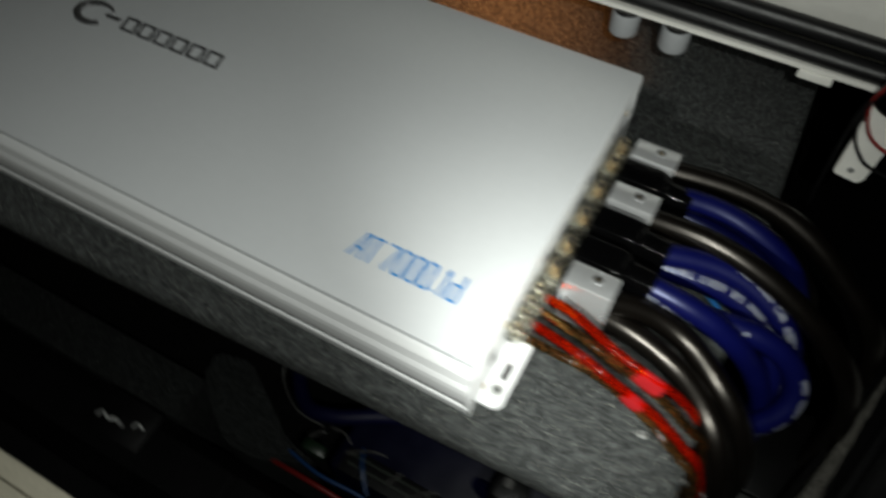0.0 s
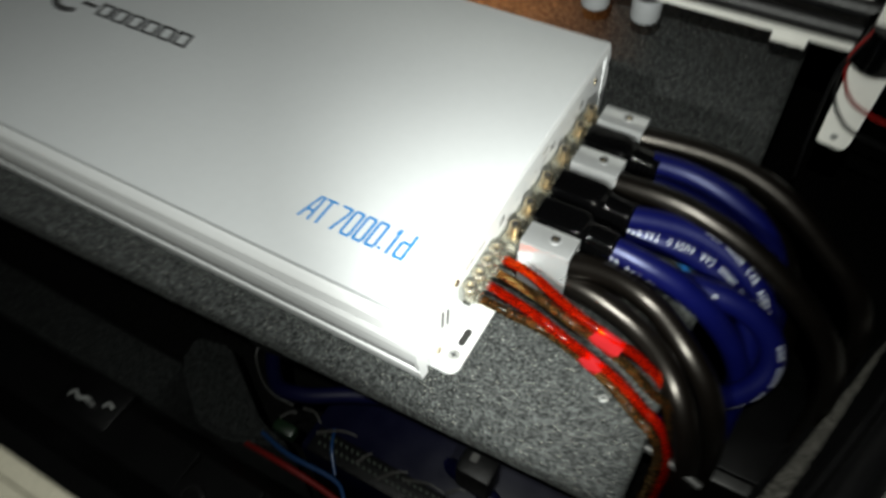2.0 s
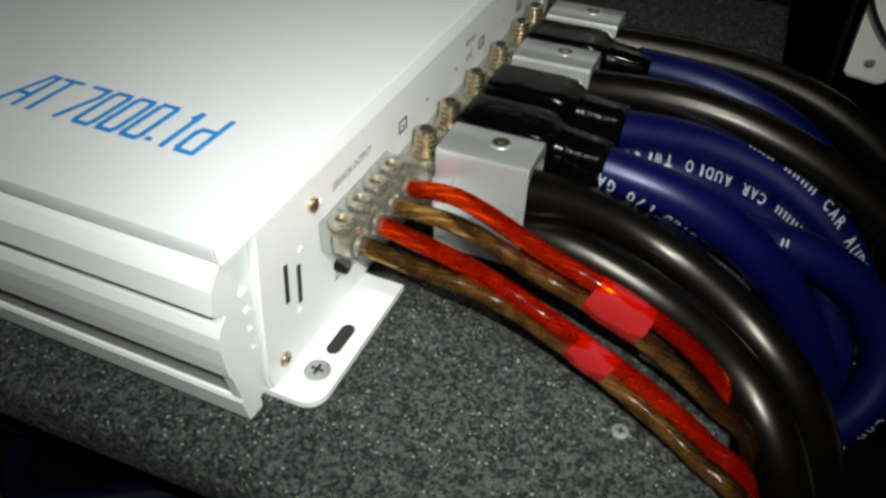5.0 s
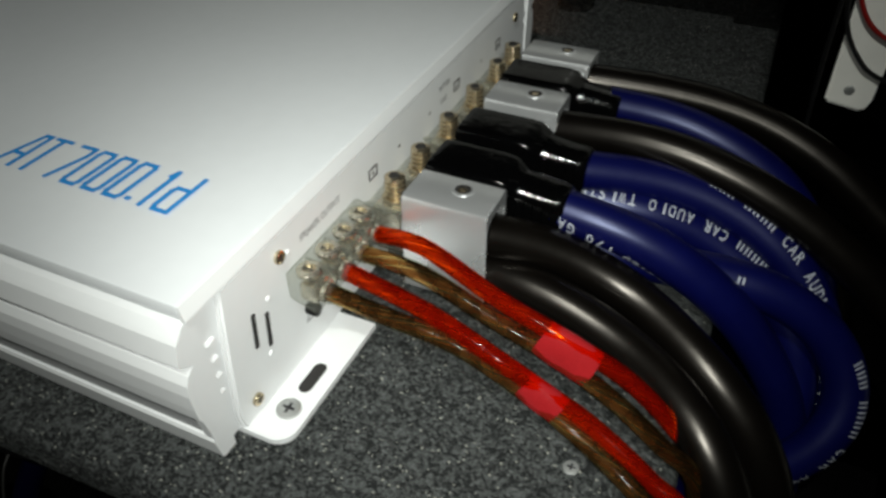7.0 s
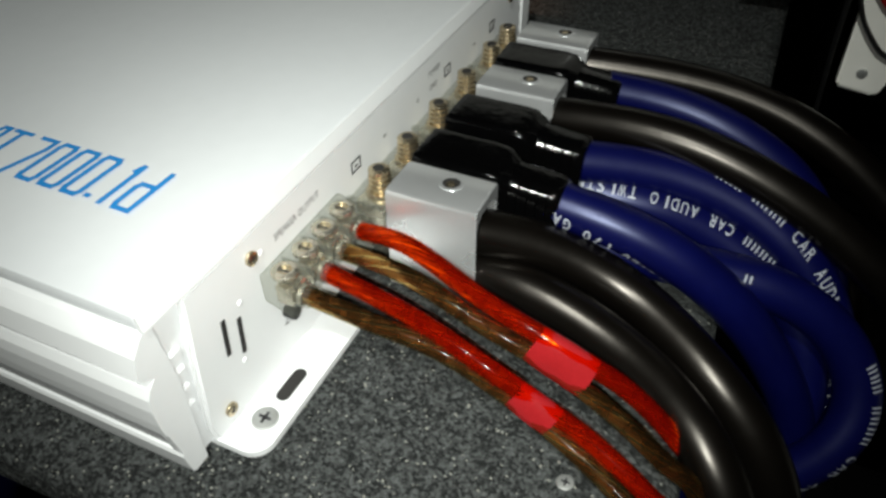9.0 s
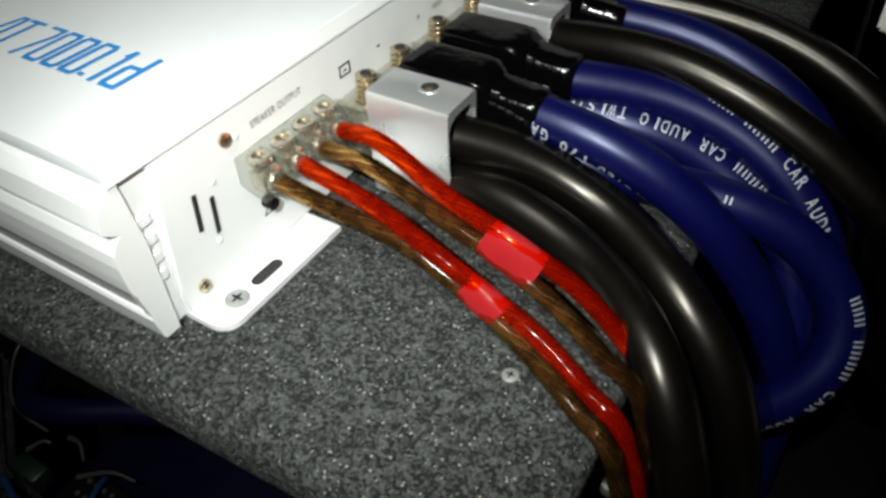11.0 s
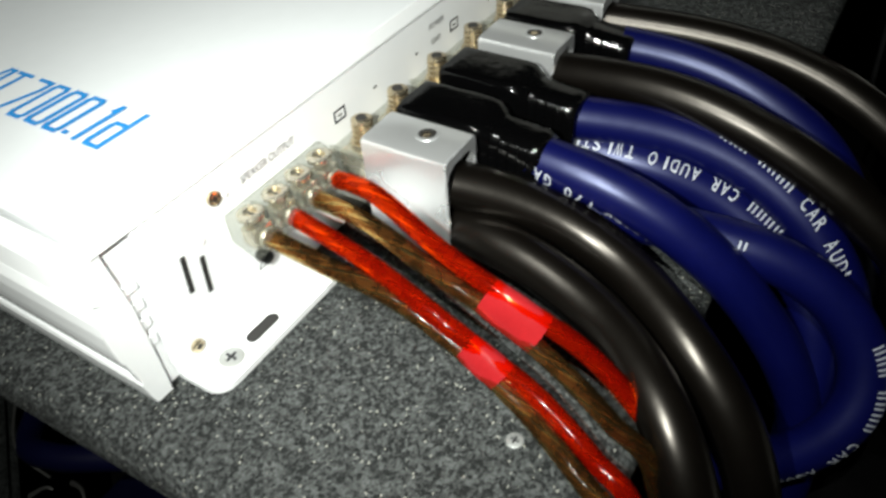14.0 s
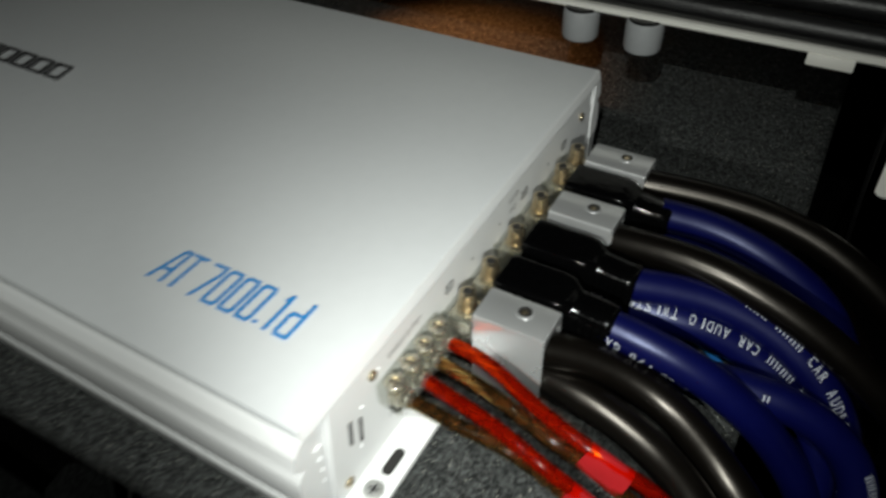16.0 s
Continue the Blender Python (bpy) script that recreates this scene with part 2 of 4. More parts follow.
def path(points, step=0.003, smooth=0):
    """Even points on a smooth curve through the given ones, with the length along it."""
    p = [Vector(q) for q in points]
    p = [2 * p[0] - p[1], *p, 2 * p[-1] - p[-2]]
    fine = []
    for k in range(len(p) - 3):
        a, b, c, d = p[k:k + 4]
        for s in (j / 24 for j in range(24)):
            fine.append(0.5 * (2 * b + (c - a) * s + (2 * a - 5 * b + 4 * c - d) * s * s + (3 * b - a - 3 * c + d) * s ** 3))
    fine.append(p[-2])
    out, left = [fine[0]], step
    for a, b in zip(fine, fine[1:]):
        gap = (b - a).length
        while gap >= left:
            a = a + (b - a) * (left / gap)
            gap, left = (b - a).length, step
            out.append(a)
        left -= gap
    for _ in range(smooth):
        out = [out[0], out[1], *[(a + 2 * b + c) / 4 for a, b, c in zip(out[1:], out[2:], out[3:])], out[-1]]
    return out


def frames(pts):
    """Point, ahead, side and up along a path, with no twist from one to the next."""
    out, up = [], None
    for k, q in enumerate(pts):
        t = (pts[min(k + 1, len(pts) - 1)] - pts[max(k - 1, 0)]).normalized()
        up = (Vector((0, 0, 1)) if up is None else up)
        up = (up - t * up.dot(t)).normalized()
        out.append((q, t, t.cross(up), up))
    return out


def tube(bm, pts, r, seg=16, wobble=0.0, caps=True):
    """r may be a number or a rule that takes the metres run."""
    rows, run, last = [], 0.0, pts[0]
    for q, t, side, up in frames(pts):
        run += (q - last).length
        last = q
        rr = r(run) if callable(r) else r
        rows.append([bm.verts.new(q + (side * math.cos(a) + up * math.sin(a)) * rr * (1 + wobble * noise.noise(q * 140 + Vector((a, 0, 0)))))
                     for a in (2 * math.pi * k / seg for k in range(seg))])
    for a, b in zip(rows, rows[1:]):
        for k in range(seg):
            bm.faces.new((a[k], a[(k + 1) % seg], b[(k + 1) % seg], b[k]))
    if caps:
        bm.faces.new(rows[0][::-1]), bm.faces.new(rows[-1])
    return bm


def strand(bm, pts, r, n, count=8, pitch=0.055, seg=7, thick=0.34):
    """One thick strand of those laid round a core in a helix."""
    rs, rows, run, last = r * thick, [], 0.0, pts[0]
    for q, t, side, up in frames(pts):
        run += (q - last).length
        last = q
        a0 = 2 * math.pi * (n / count + run / pitch)
        c = q + (side * math.cos(a0) + up * math.sin(a0)) * (r - rs)
        rows.append([bm.verts.new(c + (side * math.cos(a) + up * math.sin(a)) * rs) for a in (2 * math.pi * k / seg for k in range(seg))])
    for a, b in zip(rows, rows[1:]):
        for k in range(seg):
            bm.faces.new((a[k], a[(k + 1) % seg], b[(k + 1) % seg], b[k]))
    return bm


def letters(body, height, width=None, bold=0.0):
    """Flat text as a list of faces in metres: left end at 0, base line at 0."""
    cu = bpy.data.curves.new("letters", "FONT")
    cu.body, cu.size, cu.offset, cu.resolution_u = body, 1.0, bold, 3
    ob = bpy.data.objects.new("letters", cu)
    me = bpy.data.meshes.new_from_object(ob)
    co = [v.co.copy() for v in me.vertices]
    x0, x1 = min(c.x for c in co), max(c.x for c in co)
    y0, y1 = min(c.y for c in co), max(c.y for c in co)
    sy = height / (y1 - y0)
    sx = width / (x1 - x0) if width else sy
    out = [[((co[i].x - x0) * sx, (co[i].y - y0) * sy) for i in p.vertices] for p in me.polygons]
    bpy.data.objects.remove(ob), bpy.data.curves.remove(cu), bpy.data.meshes.remove(me)
    return out


# ---- the carpeted board, the boot round it ----
board = thing("amplifier_board", "charcoal carpet-covered board that carries the white amplifier", "board")
bm = box(bmesh.new(), -0.85, 0.1035, -0.0045, 0.42, -0.019, 0.0, 0.006, 4)
for v in bm.verts:
    if v.co.y < 0.2:  # front edge slanted to fit its line in the camera's view
        v.co.y += 0.035 * (v.co.x - 0.1035)
part("carpet_cover", bm, M_CARPET, board)

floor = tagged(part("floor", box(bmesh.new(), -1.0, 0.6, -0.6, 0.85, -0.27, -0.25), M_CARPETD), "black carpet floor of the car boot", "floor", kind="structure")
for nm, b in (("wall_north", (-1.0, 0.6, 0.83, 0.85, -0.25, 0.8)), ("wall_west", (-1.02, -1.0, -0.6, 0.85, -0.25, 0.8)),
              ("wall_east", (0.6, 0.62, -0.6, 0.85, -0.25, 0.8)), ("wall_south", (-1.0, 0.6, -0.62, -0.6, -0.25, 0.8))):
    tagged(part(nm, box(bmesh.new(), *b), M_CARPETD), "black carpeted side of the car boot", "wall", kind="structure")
tagged(part("ceiling", box(bmesh.new(), -1.0, 0.6, -0.6, 0.85, 0.8, 0.82), M_PLASTIC), "black underside of the boot lid", "ceiling", kind="structure")

# ---- amplifier ----
LEN, DEEP, TOP = 0.62, 0.2345, 0.0525
amp = thing("amplifier", "large white car amplifier with finned sides and blue model writing", "amplifier")
# side of the extrusion, from the foot flange up to the lid: (y, z)
FRONT = [(0.0060, 0.0016), (0.0052, 0.0022), (0.0040, 0.0092), (0.0044, 0.0102), (0.0096, 0.0105), (0.0096, 0.0184), (0.0030, 0.0188), (0.0024, 0.0197),
         (0.0020, 0.0235), (0.0018, 0.0285), (0.0022, 0.0318), (0.0034, 0.0342), (0.0054, 0.0358), (0.0088, 0.0362), (0.0088, 0.0374), (0.0024, 0.0378),
         (0.0018, 0.0386), (0.0030, 0.0440), (0.0038, 0.0450), (0.0056, 0.0470), (0.0074, 0.0484)]
BACK = [(DEEP - y, z) for y, z in FRONT[::-1]]
RECESS = 0.0030
part("heat_sink", prism(bmesh.new(), FRONT + BACK, -LEN, -RECESS), M_AMP, amp, smooth=False)
# the outer walls run on past the fins to the end of the case
WALL = [(0.0090, 0.0484), (0.0106, 0.0300), (0.0100, 0.0016)]
END = [(y, z) for y, z in FRONT if y < 0.0085] + WALL
part("side_wall", prism(bmesh.new(), END, -RECESS, -0.0004), M_AMP, amp, smooth=False)
part("side_wall", prism(bmesh.new(), [(DEEP - y, z) for y, z in END], -RECESS, -0.0004), M_AMP, amp, smooth=False)
for y0, y1 in ((0.0104, 0.0180), (DEEP - 0.0180, DEEP - 0.0104)):
    part("inner_plate", box(bmesh.new(), -RECESS, -0.0022, y0, y1, 0.0018, 0.0484), M_AMP, amp)
for sgn in (0, 1):
    for z, deep in ((0.0345, 0.0142), (0.0290, 0.0138), (0.0235, 0.0134), (0.0180, 0.0130)):
        y0, y1 = sorted(DEEP - y if sgn else y for y in (0.0104, deep))
        part("fin", box(bmesh.new(), -0.0026, -0.0012, y0, y1, z - 0.0016, z + 0.0014, 0.0003, 1), M_AMP, amp)
bm = box(bmesh.new(), -LEN, -0.0010, 0.0064, DEEP - 0.0064, 0.0485, TOP, 0.0005, 2)
part("top_plate", bm, M_TOP, amp)
# white chamfered rim between the lid and the end panel
bm = prism(bmesh.new(), [(-0.0010, 0.0522), (-0.0006, 0.0522), (0.0003, 0.0484), (0.0003, 0.0478), (-0.0010, 0.0478)], 0.0066, DEEP - 0.0066, "y")
part("end_rim", bm, M_AMP, amp, smooth=False)
# end panel: a plate whose edges lean inwards towards the top
EDGE_L = [(0.0140, 0.0020), (0.0134, 0.0055), (0.0130, 0.0082), (0.0150, 0.0290), (0.0172, 0.0477)]
PANEL = [(DEEP - y, z) for y, z in EDGE_L] + EDGE_L[::-1]
bm = prism(bmesh.new(), PANEL, -0.0022, 0.0)
bmesh.ops.bevel(bm, geom=[e for e in bm.edges], offset=0.0007, segments=2, affect="EDGES")
panel = part("end_panel", bm, M_AMP, amp)
# flange folded back from the panel's foot
part("foot_flange", box(bmesh.new(), -RECESS - 0.004, -RECESS - 0.0002, 0.0108, DEEP - 0.0108, 0.0004, 0.0015, 0.0002), M_AMP, amp)
# flat grey strips put the shade of the side grooves into colour
for y0, y1 in ((0.0050, 0.0094), (DEEP - 0.0094, DEEP - 0.0050)):
    part("groove_shade", box(bmesh.new(), -LEN, -0.0016, y0, y1, 0.01055, 0.01835), M_GROOVE, amp, "grey strip standing in for the shade of a side groove")
for y, z0, z1, lean in ((0.0249, 0.0228, 0.0332, 0.0010), (0.0296, 0.0190, 0.0296, 0.0010)):
    bm = prism(bmesh.new(), [(y - lean / 2 - 0.0006, z0), (y - lean / 2 + 0.0006, z0), (y + lean / 2 + 0.0006, z1), (y + lean / 2 - 0.0006, z1)], -0.001, 0.0004)
    part("vent_slit", bm, M_HOLE, panel, smooth=False)


for y, z in ((0.0318, 0.0330), (0.0286, 0.0165), (0.0476, 0.0205), (0.0420, 0.0400)):
    part("boss", cyl(bmesh.new(), (-0.0006, y, z), (1, 0, 0), 0.0008, 0.0011, 12, bevel=0.0003), M_AMP, panel)


def small_screw(at, r, parent, axis=(1, 0, 0), mat=M_SCREW):
    bm = cyl(bmesh.new(), at, axis, r, 0.0012, 20, bevel=0.0004)
    s = part("screw", bm, mat, parent)
    a = Vector(at) + Vector(axis) * 0.0012
    bm = bmesh.new()
    n = Vector(axis)
    u = Vector((0, 1, 0)) if abs(n.y) < 0.5 else Vector((1, 0, 0))
    v = n.cross(u)
    for d1, d2 in ((u, v), (v, u)):
        q = [a + d1 * sx * r * 0.5 + d2 * sy * r * 0.12 + n * 0.00008 for sx, sy in ((-1, -1), (1, -1), (1, 1), (-1, 1))]
        bm.faces.new([bm.verts.new(p) for p in q])
    part("screw_slot", bm, M_GREYINK, parent)
    return s


for y, z in ((0.0382, 0.0415), (0.0199, 0.0080), (0.2057, 0.0400), (0.2160, 0.0085)):
    small_screw((0, y, z), 0.0019, panel)

# mounting feet with a slot and a screw
def foot(y0, y1, flip):
    bm = bmesh.new()
    out = [(-0.012, y0), (0.0065, y0)] + [(0.0065 + 0.0055 * math.sin(a), y0 + 0.0055 - 0.0055 * math.cos(a)) for a in (0.26, 0.52, 0.79, 1.05, 1.31)] \
        + [(0.0120, y0 + 0.0055), (0.0120, y1), (-0.012, y1)]
    if flip:
        out = [(x, y0 + y1 - y) for x, y in out]
    prism(bm, out, 0.0003, 0.0022, "z")
    ft = part("mounting_foot", bm, M_AMP, amp, "white steel foot with a slot", smooth=False)
    s = (lambda y: DEEP - y) if flip else (lambda y: y)
    slot = bmesh.new()
    a0, a1 = Vector((0.0062, s(0.0318), 0)), Vector((0.0063, s(0.0390), 0))
    d = (a1 - a0).normalized()
    c = Vector((-d.y, d.x, 0))
    ptsl = [a0 + (c * math.cos(t) - d * math.sin(t)) * 0.0019 for t in np.linspace(0, math.pi, 8)] + \
           [a1 + (-c * math.cos(t) + d * math.sin(t)) * 0.0019 for t in np.linspace(0, math.pi, 8)]
    slot.faces.new([slot.verts.new((p.x, p.y, 0.00232)) for p in ptsl])
    part("slot", slot, M_HOLE, ft)
    small_screw((0.0062, s(0.0239), 0.0016), 0.0034, ft, (0, 0, 1), M_STEEL)


foot(0.0140, 0.0605, False)
foot(DEEP - 0.0605, DEEP - 0.0140, True)

# model writing: narrow square letters drawn with strokes
STROKES = {
    "A": (1.15, [[(0, 0), (0.62, 1), (1.0, 1), (1.0, 0)], [(0.28, 0.36), (1.0, 0.36)]]),
    "T": (1.05, [[(0, 1), (1, 1)], [(0.5, 1), (0.5, 0)]]),
    "7": (1.0, [[(0, 1), (0.95, 1), (0.95, 0.74), (0.35, 0)]]),
    "0": (1.0, [[(0.0, 0.1), (0.0, 0.9), (0.12, 1), (0.85, 1), (0.95, 0.9), (0.95, 0.1), (0.83, 0), (0.1, 0), (0.0, 0.1)]]),
    ".": (0.3, [[(0, 0.06), (0.28, 0.06)]]),
    "1": (0.5, [[(0, 0.86), (0.3, 1), (0.4, 1), (0.4, 0)]]),
    "d": (1.0, [[(0.95, 1), (0.95, 0), (0.1, 0), (0, 0.1), (0, 0.52), (0.12, 0.62), (0.95, 0.62)]]),
}


def stroke_text(bm, body, x, y, z, height, wide, thick, gap):
    """Letters from straight strokes, each laid a hair above the one before."""
    for ch in body:
        if ch == " ":
            x += gap * 0.9
            continue
        w, lines = STROKES[ch]
        for line in lines:
            pts = [Vector((x + px * wide * w, y + py * height, z)) for px, py in line]
            for a, b in zip(pts, pts[1:]):
                d = (b - a).normalized()
                n = Vector((-d.y, d.x, 0)) * thick / 2
                e = d * thick * 0.45
                z += 0.000012
                lift = Vector((0, 0, z - a.z))
                bm.faces.new([bm.verts.new(q + lift) for q in (a - e - n, b + e - n, b + e + n, a - e + n)])
        x += wide * w + gap
    return x


bm = bmesh.new()
end = stroke_text(bm, "AT 7000.1d", 0, 0, 0, 0.0146, 0.0049, 0.0014, 0.0022)
for v in bm.verts:
    v.co = Vector((-0.0822 + v.co.x * 0.0584 / (end - 0.0022), 0.0303 + v.co.y, TOP + 0.0001 + v.co.z))
part("model_writing", bm, M_BLUEINK, amp, "blue printed model number")

# maker's badge as plain dark shapes
badge = thing("badge", "dark metal badge of plain shapes on the amplifier's lid", "badge")


def hollow(bm, outer, inner, z0, z1):
    """A flat closed band between two loops, z0 to z1 high."""
    n = len(outer)
    loops = [[bm.verts.new((x, y, z)) for x, y in loop] for loop, z in ((outer, z0), (outer, z1), (inner, z1), (inner, z0))]
    for a, b in zip(loops, loops[1:] + loops[:1]):
        for k in range(n):
            bm.faces.new((a[k], a[(k + 1) % n], b[(k + 1) % n], b[k]))
    bmesh.ops.recalc_face_normals(bm, faces=bm.faces)
    return bm


for k in range(6):
    x0, q, e = -0.2990 + k * 0.0130, 0.0108, 0.0016
    slant = [(x - y * 0.25 + x0, y + 0.1040) for x, y in ((0, 0), (q, 0), (q, 0.0120), (0, 0.0120), (e, e), (q - e, e), (q - e, 0.0120 - e), (e, 0.0120 - e))]
    part("badge_shape", hollow(bmesh.new(), slant[:4], slant[4:], TOP, TOP + 0.0012), M_LOGO, badge, smooth=False)
arc = [Vector((-0.323 + 0.0125 * math.cos(a), 0.1085 + 0.0095 * math.sin(a), TOP + 0.0006)) for a in np.linspace(0.7, 5.5, 40)]
part("badge_shape", tube(bmesh.new(), arc, lambda s: 0.0009 + 0.0016 * math.sin(min(math.pi, s / 0.066 * math.pi)), 8), M_LOGO, badge)
part("badge_shape", box(bmesh.new(), -0.316, -0.304, 0.1090, 0.1120, TOP, TOP + 0.0012, 0.0003, 1), M_LOGO, badge)


def flat_text(name, body, y0, z0, height, width, parent):
    """Small print on the end panel, read from the side."""
    bm = bmesh.new()
    for poly in letters(body, height, width):
        bm.faces.new([bm.verts.new((0.00015, y0 + a, z0 + b)) for a, b in poly])
    part(name, bm, M_GREYINK, parent, smooth=False)


flat_text("print", "SPEAKER OUTPUT", 0.0474, 0.0392, 0.0021, 0.0195, panel)
flat_text("print", "POWER", 0.1325, 0.0408, 0.0020, 0.0085, panel)
flat_text("print", "GND", 0.1330, 0.0358, 0.0019, 0.0055, panel)
flat_text("print", "+", 0.1235, 0.0360, 0.0018, 0.0018, panel)
flat_text("print", "-", 0.1014, 0.0366, 0.0006, 0.0018, panel)
flat_text("print", "+", 0.1692, 0.0352, 0.0018, 0.0018, panel)
for y, z in ((0.0832, 0.0352), (0.1445, 0.0350), (0.1850, 0.0340)):
    bm = bmesh.new()
    for y0, y1, z0, z1 in ((0, 0.0050, 0, 0.0005), (0, 0.0050, 0.0032, 0.0037), (0, 0.0005, 0.0005, 0.0032), (0.0045, 0.0050, 0.0005, 0.0032), (0.0018, 0.0033, 0.0014, 0.0019)):
        box(bm, 0.0, 0.00015, y + y0, y + y1, z + z0, z + z1)
    part("print", bm, M_GREYINK, panel, smooth=False)

# small three-cornered mark below the speaker block
bm = bmesh.new()
tri_out, tri_in = [(0.0445, 0.0125), (0.0485, 0.0125), (0.0465, 0.0160)], [(0.0452, 0.0129), (0.0478, 0.0129), (0.0465, 0.0152)]
for k in range(3):
    bm.faces.new([bm.verts.new((0.00015, y, z)) for y, z in (tri_out[k], tri_out[(k + 1) % 3], tri_in[(k + 1) % 3], tri_in[k])])
part("print", bm, M_GREYINK, panel, smooth=False)

# speaker terminal: clear block with four clamps
bm = prism(bmesh.new(), [(0.0003, 0.0268), (0.0082, 0.0238), (0.0088, 0.0248), (0.0088, 0.0300), (0.0074, 0.0326), (0.0024, 0.0350), (0.0003, 0.0354)], 0.0392, 0.0748, "y")
bmesh.ops.bevel(bm, geom=[e for e in bm.edges], offset=0.0004, segments=2, affect="EDGES")
spk = part("speaker_terminal", bm, M_CLEAR, amp, "clear plastic block with four nickel clamps")
SPY = (0.0437, 0.0526, 0.0613, 0.0700)
for y in SPY:
    c = part("clamp", box(bmesh.new(), 0.0030, 0.0080, y - 0.0032, y + 0.0032, 0.0262, 0.0316, 0.0006), M_NICKEL, spk)
    ring(b2 := bmesh.new(), (0.0042, y + 0.0004, 0.0332), 0.0018, 0.0034, 0.0014)
    part("collar", b2, M_NICKEL, spk)
    part("clamp_screw", cyl(bmesh.new(), (0.0042, y + 0.0004, 0.0326), (0, 0, 1), 0.0023, 0.0014, 16, bevel=0.0003), M_SCREW, spk)
    part("screw_slot", box(bmesh.new(), 0.0024, 0.0060, y + 0.0001, y + 0.0007, 0.03395, 0.03408), M_HOLE, spk)
    part("bush", cyl(bmesh.new(), (0.0084, y, 0.0286), (1, 0, 0), 0.0031, 0.0030, 18, bevel=0.0006), M_CLEAR, spk)
    # nickel ring added to give the glint where each wire enters
    ring(b3 := bmesh.new(), (0.0086, y, 0.0286), 0.0021, 0.0029, 0.0012, 18, (1, 0, 0))
    part("glint_ring", b3, M_NICKEL, spk)
for a, b in zip(SPY, SPY[1:]):
    part("divider", box(bmesh.new(), 0.0004, 0.0092, (a + b) / 2 - 0.0004, (a + b) / 2 + 0.0004, 0.0250, 0.0338, 0.0002), M_CLEAR, spk)
part("plug", cyl(bmesh.new(), (0.0, 0.0462, 0.0172), (1, 0, 0), 0.0019, 0.0036, 12, bevel=0.0004), M_PLASTIC, amp, "small black plastic plug")

# power terminals: three clear housings, two clamping screws in each
SCREW_Y = (0.0868, 0.1043, 0.1258, 0.1482, 0.1706, 0.1870)
for y0, y1, pair in ((0.0792, 0.1120, SCREW_Y[:2]), (0.1192, 0.1540, SCREW_Y[2:4]), (0.1640, 0.1945, SCREW_Y[4:])):
    bm = box(bmesh.new(), 0.0002, 0.0122, y0, y1, 0.0110, 0.0302, 0.0010)
    t = part("power_terminal", bm, M_CLEAR, amp, "clear plastic housing over two nickel clamps with tall screws")
    part("rim", box(bmesh.new(), 0.0001, 0.0126, y0 - 0.0004, y0 + 0.0010, 0.0292, 0.0308, 0.0004), M_CLEAR, t)
    for y in pair:
        part("clamp_core", box(bmesh.new(), 0.0014, 0.0108, y - 0.0058, y + 0.0058, 0.0125, 0.0286, 0.0010), M_NICKEL, t)
        bm = cyl(bmesh.new(), (0.0066, y, 0.0270), (0, 0, 1), 0.0042, 0.0034, 24, bevel=0.0006)
        for k in range(4):
            cyl(bm, (0.0066, y, 0.0310 + k * 0.00160), (0, 0, 1), 0.0034 - 0.0001 * k, 0.0012, 22, bevel=0.0004)
        cyl(bm, (0.0066, y, 0.0300), (0, 0, 1), 0.0026, 0.0068, 16)
        part("grub_screw", bm, M_SCREW, t)
        part("socket", cyl(bmesh.new(), (0.0066, y, 0.0369), (0, 0, 1), 0.0017, 0.0005, 6), M_HOLE, t)


# ---- cable clamps on the power terminals ----
def clamp_block(y):
    b = thing("cable_clamp", "brushed aluminium two-cable clamp block on an amplifier terminal", "cable clamp", "clamps on the amplifier", at=(0, y, 0))
    shell = [(-0.0078, 0.0060), (-0.0078, 0.0376), (-0.0073, 0.0387), (-0.0062, 0.0392), (0.0062, 0.0392), (0.0073, 0.0387), (0.0078, 0.0376), (0.0078, 0.0060),
             (0.0066, 0.0060), (0.0066, 0.0325), (0.0056, 0.0345), (0.0034, 0.0358), (-0.0034, 0.0358), (-0.0056, 0.0345), (-0.0066, 0.0325), (-0.0066, 0.0060)]
    bm = prism(bmesh.new(), shell, 0.0140, 0.0398)
    bmesh.ops.bevel(bm, geom=[e for e in bm.edges if e.calc_face_angle(0) > 0.9], offset=0.0003, segments=2, affect="EDGES")
    part("body", bm, M_ALU, b)
    part("inner_block", box(bmesh.new(), 0.0146, 0.0350, -0.0065, 0.0065, 0.0062, 0.0356), M_ALU, b)
    ring(bm := bmesh.new(), (0.0290, 0.0016, 0.0391), 0.0024, 0.0033, 0.0004, 24)
    part("bore_rim", bm, M_ALU, b)
    # dark disc painted for the shaded bore; the brassy socket is its screw
    part("bore_disc", cyl(bmesh.new(), (0.0290, 0.0016, 0.0392), (0, 0, 1), 0.0025, 0.00015, 22), M_HOLE, b)
    part("socket", cyl(bmesh.new(), (0.0290, 0.0012, 0.03935), (0, 0, 1), 0.0013, 0.0001, 6), M_SCREW, b)
    part("tongue", box(bmesh.new(), 0.0120, 0.0145, -0.0045, 0.0045, 0.0160, 0.0270), M_ALU, b)
    return b


first = clamp_block(0.0840)
for y in (0.1460, 0.1838):
    copy_thing(first, Matrix.Translation((0, y, 0)))


